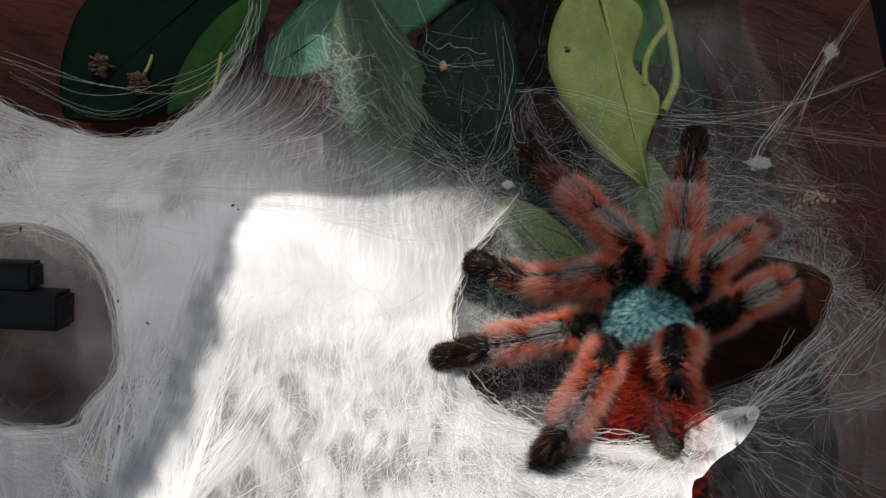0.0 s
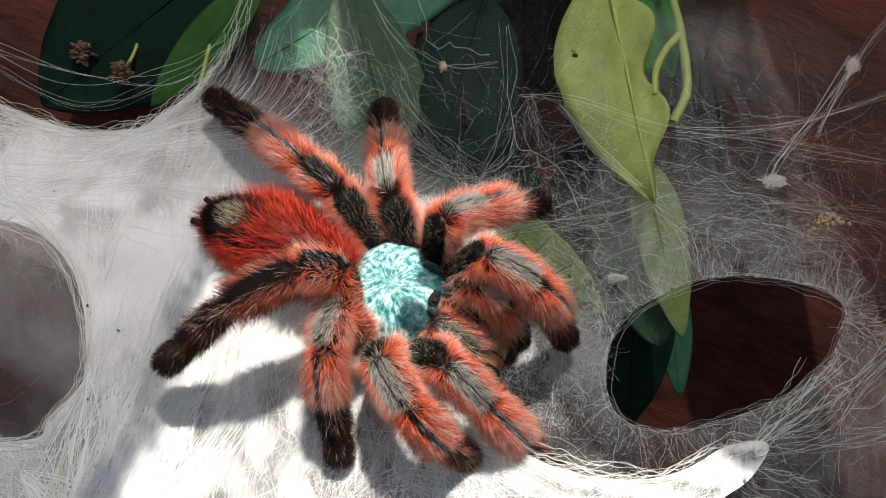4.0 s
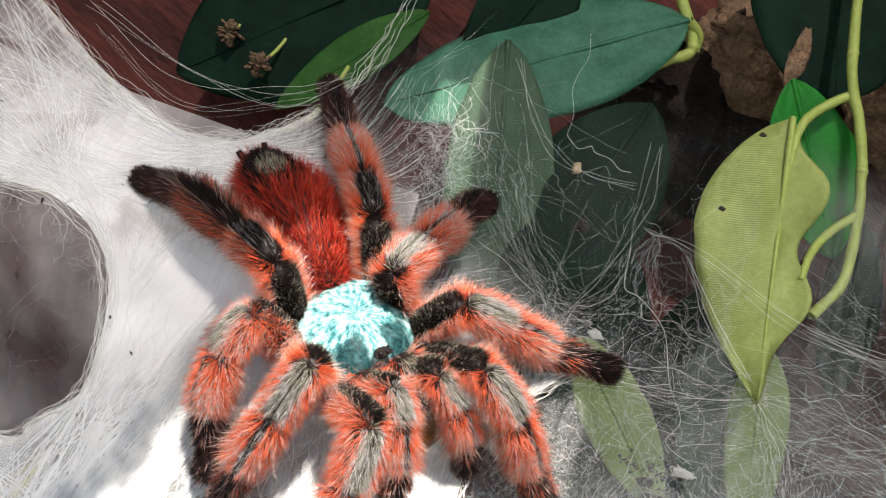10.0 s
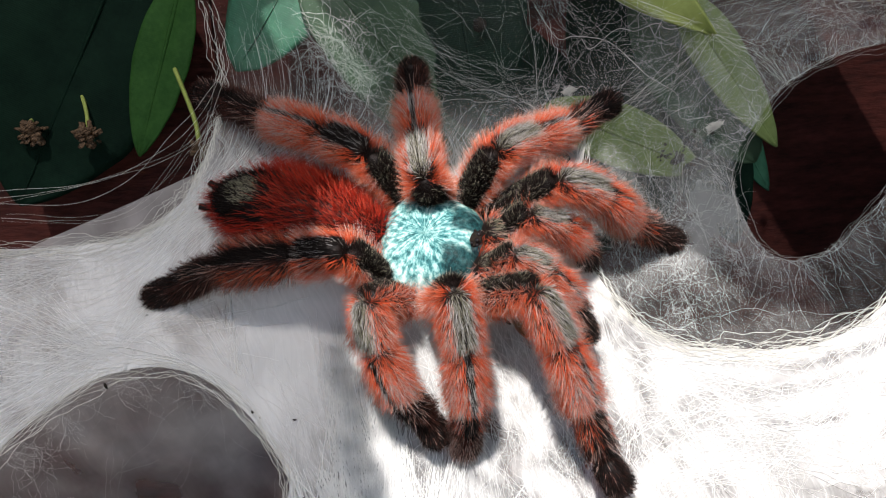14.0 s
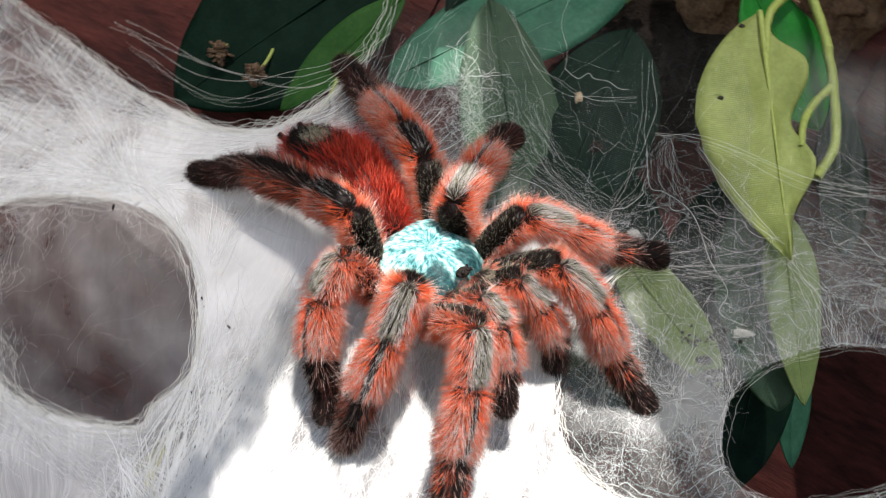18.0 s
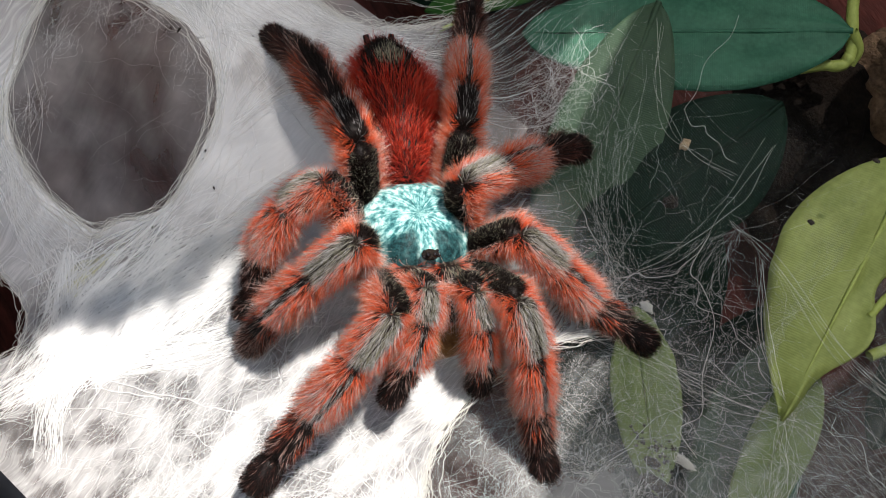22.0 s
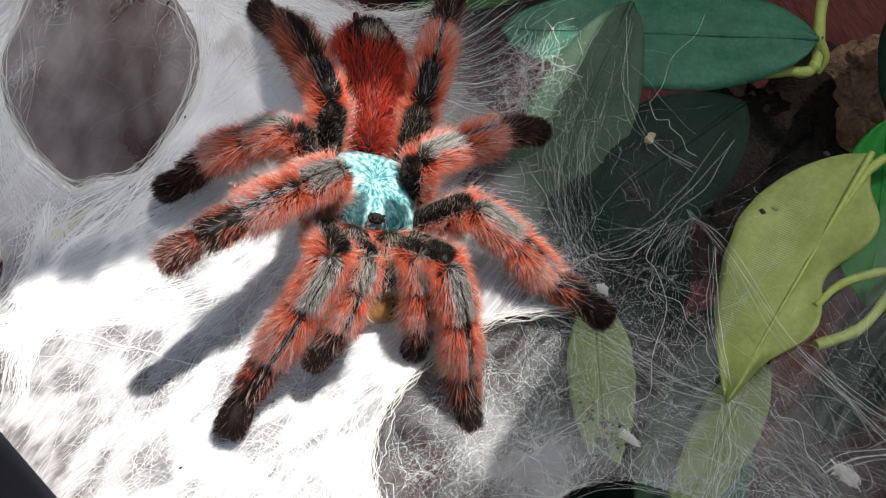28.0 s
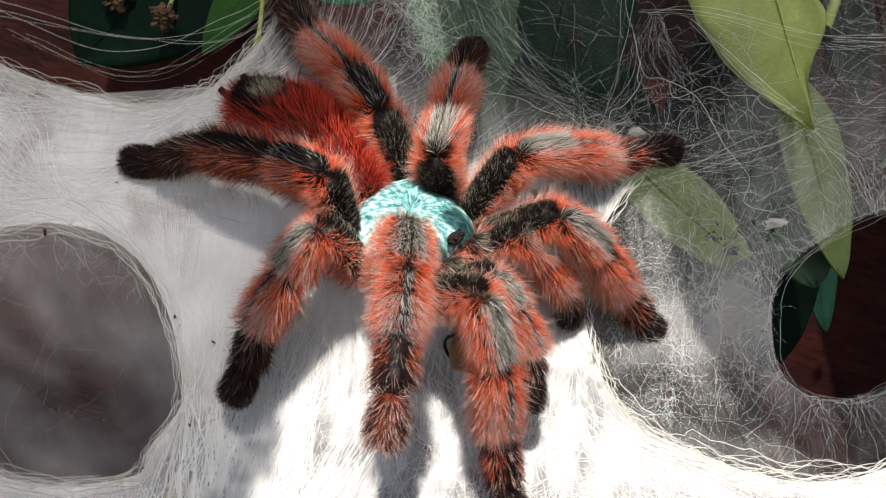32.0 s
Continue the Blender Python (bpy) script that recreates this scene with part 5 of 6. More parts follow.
debris((0.0630, 0.1670, 0.2588), 0.0013, 60, "tan crumbs caught in the cobweb", "crumb", 0.6)
debris((0.0600, 0.1665, 0.2572), 0.0007, 9, "tan crumbs caught in the cobweb")
debris((0.0255, 0.1660, 0.2475), 0.0024, 46, "dark soil specks caught in the cobweb", "speck", 0.22)
debris((0.0225, 0.1690, 0.2465), 0.0009, 12, "brown crumbs on the pale leaf", "bark", 0.5)
for x, z, s in ((-0.0635, 0.2562, 0.9), (-0.0484, 0.2452, 0.8), (-0.0480, 0.2440, 0.8), (-0.0482, 0.2425, 0.7), (-0.0440, 0.2420, 0.6), (-0.0445, 0.2330, 0.8), (-0.0470, 0.2330, 0.5), (-0.0720, 0.2600, 0.6),
                (-0.0330, 0.2590, 0.9), (-0.0320, 0.2585, 0.5), (-0.0240, 0.2220, 0.6), (-0.0100, 0.2150, 0.6), (-0.0780, 0.2660, 0.5), (-0.0560, 0.2610, 0.4), (-0.0380, 0.2650, 0.4), (-0.0910, 0.2400, 0.6)):
    ob = tagged(new("speck", lump("speck", 0.00045 * s, MAT["speck"], 0.4, 1, int(x * 1e5), (0.5, 0.4, 1.3))), "tiny black dropping stuck on the silk", "speck", "specks on the web")
    ob.matrix_basis = Matrix.Translation((x, float(lip_y(x, z)) - 0.0002, z)) @ pose(0, 0, 0, 0, RNG.uniform(0, 180), 0)


# ---- the tarantula ----
LENGTHS = {"1": (0.01369, 0.00732, 0.00874, 0.00694, 0.00556), "2": (0.01199, 0.00732, 0.00795, 0.00597, 0.00550), "3": (0.01018, 0.00610, 0.00731, 0.00544, 0.00508), "4": (0.01233, 0.00649, 0.01041, 0.00848, 0.00603), "P": (0.00944, 0.00442, 0.00545, 0.00242, 0.00439)}
SEATS = {"1": (0.0060, 0.0056, -0.002), "2": (0.0076, 0.0026, -0.002), "3": (0.0076, -0.0010, -0.002), "4": (0.0062, -0.0046, -0.002), "P": (0.0034, 0.0068, -0.0025)}
COXA = {s + k: ((-1 if s == "L" else 1) * p[0], p[1], p[2]) for s in "LR" for k, p in SEATS.items()}
TARANTULA = thing("tarantula", "hairy orange-red tarantula with a teal carapace on white silk", "tarantula")
LEG_PARTS = {}


def limb_axes(limb, angles):
    """Way and back of each piece of a limb, in the body's space."""
    side = -1 if limb[0] == "L" else 1
    turn, lean = radians(angles[0]), radians(angles[1])
    u = Vector((side * math.sin(turn), math.cos(turn), 0))
    w = Vector((0, 0, 1)).cross(u) * side
    v = Vector((0, 0, 1)) * math.cos(lean) + w * math.sin(lean)
    out = []
    for e in angles[2:]:
        e = radians(e)
        out.append((u * math.cos(e) + v * math.sin(e), v * math.cos(e) - u * math.sin(e)))
    return out


def bristles(name, roots, ways, lengths, radius, mat, droop=None):
    """Thin tapering hairs, kinked once, as one mesh; 'tip' runs from 0 at the root to 1."""
    n = len(roots)
    ways = ways / (np.linalg.norm(ways, axis=1)[:, None] + 1e-12)
    side = np.cross(ways, RNG.normal(0, 1, (n, 3)))
    side /= np.linalg.norm(side, axis=1)[:, None] + 1e-12
    up = np.cross(ways, side)
    verts = np.empty((n, 7, 3))
    bendv = RNG.normal(0, 0.10, (n, 3)) if droop is None else droop + RNG.normal(0, 0.08, (n, 3))
    mid = roots + ways * (lengths * 0.5)[:, None]
    tip = mid + (ways + bendv) * (lengths * 0.5)[:, None]
    for k in range(3):
        a = k * 2.0944
        off = (math.cos(a) * side + math.sin(a) * up) * radius
        verts[:, k] = roots + off
        verts[:, 3 + k] = mid + off * 0.75
    verts[:, 6] = tip
    base = (np.arange(n) * 7)[:, None]
    tris = np.vstack([base + np.array([[0, 1, 4]]), base + np.array([[0, 4, 3]]), base + np.array([[1, 2, 5]]), base + np.array([[1, 5, 4]]), base + np.array([[2, 0, 3]]), base + np.array([[2, 3, 5]]),
                      base + np.array([[3, 4, 6]]), base + np.array([[4, 5, 6]]), base + np.array([[5, 3, 6]])])
    me = bpy.data.meshes.new(name)
    me.vertices.add(n * 7)
    me.vertices.foreach_set("co", verts.ravel())
    me.loops.add(len(tris) * 3)
    me.loops.foreach_set("vertex_index", tris.ravel())
    me.polygons.add(len(tris))
    me.polygons.foreach_set("loop_start", np.arange(len(tris)) * 3)
    me.polygons.foreach_set("use_smooth", np.ones(len(tris), bool))
    me.update(calc_edges=True)
    me.materials.append(mat)
    a = me.attributes.new("tip", "FLOAT", "POINT")
    a.data.foreach_set("value", np.tile(np.array([0, 0, 0, 0.5, 0.5, 0.5, 1], np.float32), n))
    return me


def limb_radius(s, r0, r1, swell):
    cap = 0.16 if swell < 0.25 else 0.34
    end = np.sqrt(np.maximum(0.04, 1 - (np.maximum(0, s - 1 + cap) / cap) ** 2))
    start = np.sqrt(np.clip(1 - (1 - np.clip(s / 0.14, 0, 1)) ** 2, 0.04, 1))
    return (r0 + (r1 - r0) * s) * (1 + swell * np.sin(math.pi * s)) * end * start


def limb_core(name, length, r0, r1, swell, mat):
    sides, rings = 14, 18
    s = 0.5 - 0.5 * np.cos(np.linspace(0, math.pi, rings))
    r = limb_radius(s, r0, r1, swell)
    a = np.arange(sides) * 2 * math.pi / sides
    verts = [(r[i] * math.sin(b), s[i] * length, r[i] * math.cos(b)) for i in range(rings) for b in a]
    faces = [(i * sides + j, i * sides + (j + 1) % sides, (i + 1) * sides + (j + 1) % sides, (i + 1) * sides + j) for i in range(rings - 1) for j in range(sides)]
    faces += [tuple(range(sides))[::-1], tuple(range((rings - 1) * sides, rings * sides))]
    return mesh_of(name, verts, faces, mat)


def limb_hair(name, count, length, r0, r1, swell, arc, size, forward, mat, radius=0.000033, span=(0.02, 0.98)):
    """Hairs on a limb piece; arc: the angles from its back, in degrees, that they cover on both sides."""
    s = RNG.uniform(*span, count)
    b = np.radians(RNG.uniform(arc[0], arc[1], count)) * RNG.choice((-1, 1), count)
    r = limb_radius(s, r0, r1, swell)
    out = np.stack([np.sin(b), np.zeros(count), np.cos(b)], 1)
    roots = out * (r * 0.97)[:, None]
    roots[:, 1] = s * length
    ways = out + RNG.normal(0, 0.22, (count, 3))
    # hairs at the joint spread back over it
    ways[:, 1] += forward - (forward + 0.7) * np.clip(1 - s / 0.16, 0, 1)
    return bristles(name, roots, ways, size * RNG.uniform(0.55, 1.25, count), radius, mat)


# name, root and end radius, swelling, core, and the hairs: (count, arc, length, lean, material, stretch along the piece)
PIECES = (
    ("femur", 0.0018, 0.0019, 0.10, "skin",
     ((1700, (0, 68), 0.0012, 1.5, "black", (0.02, 1.0)), (1500, (64, 180), 0.0023, 0.8, "orange", (0.02, 0.98)), (190, (0, 62), 0.0014, 1.4, "olive", (0.1, 0.95)),
      (360, (56, 180), 0.0029, 0.6, "white", (0.1, 0.98)))),
    ("patella", 0.0019, 0.0021, 0.16, "skin",
     ((320, (0, 30), 0.0010, 2.2, "black", (0.0, 1.0)), (480, (2, 32), 0.0014, 2.2, "olive", (0.0, 1.0)), (420, (3, 46), 0.0018, 1.9, "silver", (0.0, 1.0)),
      (1400, (32, 180), 0.0021, 1.0, "orange", (0.0, 1.0)), (620, (24, 180), 0.0026, 1.2, "white", (0.12, 1.0)))),
    ("tibia", 0.0018, 0.0018, 0.20, "skin",
     ((420, (0, 14), 0.0011, 2.2, "black", (0.0, 1.0)), (120, (0, 14), 0.0014, 2.2, "silver", (0.1, 1.0)), (2000, (11, 180), 0.0022, 0.9, "orange", (0.0, 0.97)), (560, (12, 180), 0.0026, 1.1, "white", (0.12, 1.0)),
      (460, (6, 80), 0.0019, 1.7, "silver", (0.5, 1.0)), (200, (30, 180), 0.0034, 0.7, "white", (0.1, 0.9)))),
    ("metatarsus", 0.0016, 0.0015, 0.14, "skin",
     ((1500, (0, 180), 0.0013, 1.3, "black", (0.0, 1.0)), (600, (25, 180), 0.0018, 1.1, "umber", (0.05, 0.9)), (230, (24, 180), 0.0019, 1.1, "orange", (0.05, 0.6)), (210, (0, 180), 0.0022, 1.3, "white", (0.05, 0.95)))),
    ("tarsus", 0.0015, 0.0015, 0.26, "skin", ((2300, (0, 180), 0.0008, 0.9, "black", (0.0, 0.97)), (360, (0, 180), 0.0011, 1.0, "umber", (0.0, 0.9)), (60, (0, 180), 0.0014, 1.0, "white", (0.0, 0.8)))),
)
# the hind legs are darker towards their ends, in part to hold shade; one raised foot shows its brown sole
HIND_FOOT = ((1900, (0, 180), 0.0014, 1.2, "black", (0.0, 1.0)), (800, (20, 180), 0.0020, 1.0, "umber", (0.0, 0.95)), (90, (0, 180), 0.0022, 1.0, "white", (0.0, 0.6)))
HIND_KNEE = ((900, (0, 42), 0.0012, 2.0, "black", (0.0, 1.0)), (90, (0, 40), 0.0014, 2.0, "silver", (0.0, 1.0)), (1300, (36, 180), 0.0022, 1.0, "orange", (0.0, 1.0)), (420, (30, 180), 0.0026, 1.2, "white", (0.25, 1.0)))
# one hind shin's shade is put into its hairs, black and umber over orange
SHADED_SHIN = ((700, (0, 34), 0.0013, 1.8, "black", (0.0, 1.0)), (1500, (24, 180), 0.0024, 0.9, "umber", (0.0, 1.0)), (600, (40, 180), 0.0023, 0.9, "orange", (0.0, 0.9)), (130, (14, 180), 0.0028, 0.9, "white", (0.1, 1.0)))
RAISED_FOOT = ((1500, (0, 180), 0.0011, 1.0, "umber", (0.0, 0.97)), (900, (0, 180), 0.0015, 1.1, "white", (0.0, 0.97)), (400, (0, 60), 0.0010, 1.2, "black", (0.0, 0.7)))


def build_limb(limb):
    made = []
    palp = limb[1] == "P"
    for (name, r0, r1, swell, core, hairs), length in zip(PIECES, LENGTHS[limb[1]]):
        if palp:
            r0, r1 = r0 * 0.85, r1 * 0.85
        if limb[1] in "34" and name == "metatarsus":
            hairs = HIND_FOOT
        if limb[1] == "4" and name == "patella":
            hairs, core = HIND_KNEE, "skin"
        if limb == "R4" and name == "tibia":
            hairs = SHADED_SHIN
        if limb == "R2" and name == "tarsus":
            hairs, core = RAISED_FOOT, "rust"
        ob = part(("palp_" if palp else "") + name, limb_core(name, length, r0, r1, swell, MAT[core]), TARANTULA)
        for count, arc, size, lean, mat, span in hairs:
            part("bristles", limb_hair("bristles", int(count * 1.25 * length / 0.008), length, r0, r1, swell, arc, size, lean, MAT[mat], 0.000021 if mat in ("white", "silver") else 0.000024, span), ob, MAT[mat].name.replace("_", " "))
        made.append(ob)
    LEG_PARTS[limb] = made


for limb in COXA:
    build_limb(limb)


def carapace():
    """Low shield with furrows that run out from its middle and a raised head."""
    nr, na = 16, 64
    verts = [(0, -0.0004, 0.0034)]
    for i in range(1, nr + 1):
        r = i / nr
        for j in range(na):
            a = j * 2 * math.pi / na
            sx, cy = math.sin(a), math.cos(a)
            x, y = 0.0086 * sx * (1 - 0.16 * cy) * (1 + 0.10 * abs(math.sin(2 * a))), 0.0084 * cy * (1 + 0.10 * abs(math.sin(2 * a)))
            head = math.exp(-((x * r / 0.0036) ** 2) - ((y * r - 0.0056) / 0.0034) ** 2)
            z = 0.0040 * (1 - r ** 2.6) + 0.0012 * head * min(1, 2.4 * (1 - r) + 0.35) - 0.00035 * (0.5 + 0.5 * math.cos(8 * a + math.pi)) * math.sin(math.pi * r) ** 0.8
            z -= 0.0006 * math.exp(-(r / 0.16) ** 2)
            verts.append((x * r, y * r, z - 0.0012 * r ** 6))
    n = len(verts)
    faces = [(0, 1 + j, 1 + (j + 1) % na) for j in range(na)]
    faces += [(1 + (i - 1) * na + j, 1 + i * na + j, 1 + i * na + (j + 1) % na, 1 + (i - 1) * na + (j + 1) % na) for i in range(1, nr) for j in range(na)]
    verts += [(v[0] * 0.85, v[1] * 0.85, -0.0042) for v in verts[n - na:n]]
    faces += [(n - na + j, n + j, n + (j + 1) % na, n - na + (j + 1) % na) for j in range(na)] + [tuple(range(n, n + na))]
    shield = part("carapace", mesh_of("carapace", verts, faces, MAT["teal"]), TARANTULA, "teal blue shiny carapace with radial furrows")
    a = RNG.uniform(0, 2 * math.pi, 900)
    out = np.stack([np.sin(a), np.cos(a), np.full(900, 0.25)], 1)
    roots = np.stack([0.0082 * np.sin(a) * (1 - 0.10 * np.cos(a)), 0.0084 * np.cos(a), RNG.uniform(-0.0022, 0.0002, 900)], 1)
    part("fringe", bristles("fringe", roots, out + RNG.normal(0, 0.35, (900, 3)), RNG.uniform(0.0007, 0.0018, 900), 0.00003, MAT["orange"]), shield, "orange fringe")
    r, a = np.sqrt(RNG.uniform(0.02, 0.95, 4200)), RNG.uniform(0, 2 * math.pi, 4200)
    out = np.stack([np.sin(a), np.cos(a), np.full(4200, 0.10)], 1)
    roots = np.stack([0.0080 * np.sin(a) * r, 0.0082 * np.cos(a) * r, 0.0039 * (1 - r ** 2.6) - 0.0004], 1)
    part("down", bristles("down", roots, out + RNG.normal(0, 0.55, (4200, 3)), RNG.uniform(0.0003, 0.0008, 4200), 0.00002, MAT["teal"]), shield, "short teal down")
    turret = part("eye_turret", lump("eye_turret", 0.00095, MAT["bark"], 0.1, 3, 2, (1.25, 0.85, 0.75)), TARANTULA, m=Matrix.Translation((0, 0.0064, 0.0042)))
    for x, y, z, s in ((-0.00045, 0.0003, 0.00058, 0.00034), (0.00045, 0.0003, 0.00058, 0.00034), (-0.0010, 0.0004, 0.00030, 0.00026), (0.0010, 0.0004, 0.00030, 0.00026),
                       (-0.0009, -0.0003, 0.0004, 0.00022), (0.0009, -0.0003, 0.0004, 0.00022)):
        part("eye", lump("eye", s, MAT["eye"], 0, 2), turret, m=Matrix.Translation((x, y, z)))


def raised(lift):
    """Place of the abdomen in the body's space, lifted by some degrees at the waist."""
    return pose(0, -0.0062, 0.0010, -lift, 0, 0) @ Matrix.Translation((0, -0.0120, 0.0))


def abdomen():
    """Egg-shaped, with long red bristles and a dark patch over its end."""
    bm = bmesh.new()
    bmesh.ops.create_uvsphere(bm, u_segments=36, v_segments=24, radius=1)
    for v in bm.verts:
        x, y, z = v.co
        taper = 1 - 0.18 * max(0, y) - 0.10 * max(0, -y)
        v.co = (x * 0.0058 * taper, y * 0.0122, z * 0.0052 * taper)
    me = bpy.data.meshes.new("abdomen")
    bm.to_mesh(me)
    bm.free()
    me.materials.append(MAT["skin"])
    me.polygons.foreach_set("use_smooth", [True] * len(me.polygons))
    ob = part("abdomen", me, TARANTULA, "abdomen with long red bristles and a black patch", raised(6))
    n = 11000
    d = RNG.normal(0, 1, (n, 3))
    d /= np.linalg.norm(d, axis=1)[:, None]
    patch = (d[:, 2] > 0.0) & (d[:, 1] < -0.22 + RNG.normal(0, 0.12, n)) & (np.abs(d[:, 0]) < 0.80 + RNG.normal(0, 0.08, n))
    pale = patch & (np.hypot(d[:, 0] / 0.38, (d[:, 1] + 0.62) / 0.20) < 1 + RNG.normal(0, 0.15, n))
    patch &= ~pale
    for name, sel, mat, size, label in (("pale_bristles", pale, "olive", 0.0011, "short pale grey bristles amid the black patch"), ("red_bristles", ~patch & ~pale, "red", 0.0034, "long red bristles"), ("dark_bristles", patch, "black", 0.0016, "short black bristles")):
        q = d[sel]
        taper = (1 - 0.18 * np.maximum(0, q[:, 1]) - 0.10 * np.maximum(0, -q[:, 1]))[:, None]
        roots = q * np.array([0.0058, 0.0122, 0.0052]) * np.hstack([taper, np.ones_like(taper), taper]) * 0.97
        ways = q * (1, 0.7, 1) + np.array([0, -0.8, 0]) + RNG.normal(0, 0.30, q.shape)
        part(name, bristles(name, roots, ways, size * RNG.uniform(0.5, 1.25, len(q)), 0.000042, MAT[mat]), ob, label)
    for s in (-1, 1):
        line = smooth_line([(s * 0.0010, -0.0110, -0.0012), (s * 0.0016, -0.0126, -0.0010), (s * 0.0020, -0.0142, -0.0004)], 10)
        part("spinneret", tubes("spinneret", [(line, np.linspace(0.00075, 0.00045, 10))], MAT["skin"], 8), ob)
    return ob


def front():
    for s in (-1, 1):
        m = pose(s * 0.0025, 0.0064, 0.0018, -24, 0, -s * 5)
        ob = part("chelicera", limb_core("chelicera", 0.0082, 0.0024, 0.0019, 0.2, MAT["skin"]), TARANTULA, m=m)
        part("bristles", limb_hair("bristles", 900, 0.0082, 0.0024, 0.0019, 0.2, (26, 180), 0.0020, 1.0, MAT["orange"]), ob, "orange bristles")
        part("bristles", limb_hair("bristles", 420, 0.0082, 0.0024, 0.0019, 0.2, (8, 140), 0.0024, 1.1, MAT["white"], 0.000022), ob, "pale pink bristles")
        part("bristles", limb_hair("bristles", 320, 0.0082, 0.0024, 0.0019, 0.2, (0, 30), 0.0010, 1.4, MAT["olive"]), ob, "grey olive bristles")
    for limb, p in COXA.items():
        d = Vector((p[0], p[1], 0)).normalized()
        ob = part("coxa", limb_core("coxa", 0.0052, 0.0021, 0.0019, 0.1, MAT["skin"]), TARANTULA, m=Matrix.Translation(Vector(p) - d * 0.0046) @ d.to_track_quat("Y", "Z").to_matrix().to_4x4())
        part("bristles", limb_hair("bristles", 520, 0.0052, 0.0021, 0.0019, 0.1, (0, 180), 0.0014, 0.8, MAT["orange"]), ob, "orange bristles")


carapace()
ABDOMEN = abdomen()
front()


def prey():
    """The insect that the spider holds in its jaws."""
    ob = thing("prey_insect", "amber-brown insect held in the tarantula's jaws", "insect")
    part("body", limb_core("body", 0.0150, 0.0030, 0.0022, 0.25, MAT["brown"]), ob, m=pose(-0.0070, 0.0125, -0.0062, 0, 0, -82))
    for k in range(6):
        part("ring", tubes("ring", [([(0.0030 * math.sin(a), 0, 0.0030 * math.cos(a)) for a in np.linspace(0, 2 * math.pi, 18)], 0.00022)], MAT["skin"], 5), ob,
             m=pose(-0.0070, 0.0125, -0.0062, 0, 0, -82) @ pose(0, 0.0025 + 0.002 * k, 0, 0, 0, 0))
    for s, (bx, by) in ((1, (0.010, 0.008)), (-1, (0.013, 0.003)), (0.5, (0.012, -0.002))):
        line = smooth_line([(-0.0075, 0.0122, -0.0058), (-0.0075 - bx * 0.4, 0.0120 + by * 0.6, -0.0045), (-0.0075 - bx, 0.0125 + by, -0.0060)], 16)
        part("feeler", tubes("feeler", [(line, np.linspace(0.00012, 0.00005, 16))], MAT["skin"], 5), ob)
    return ob


PREY = prey()


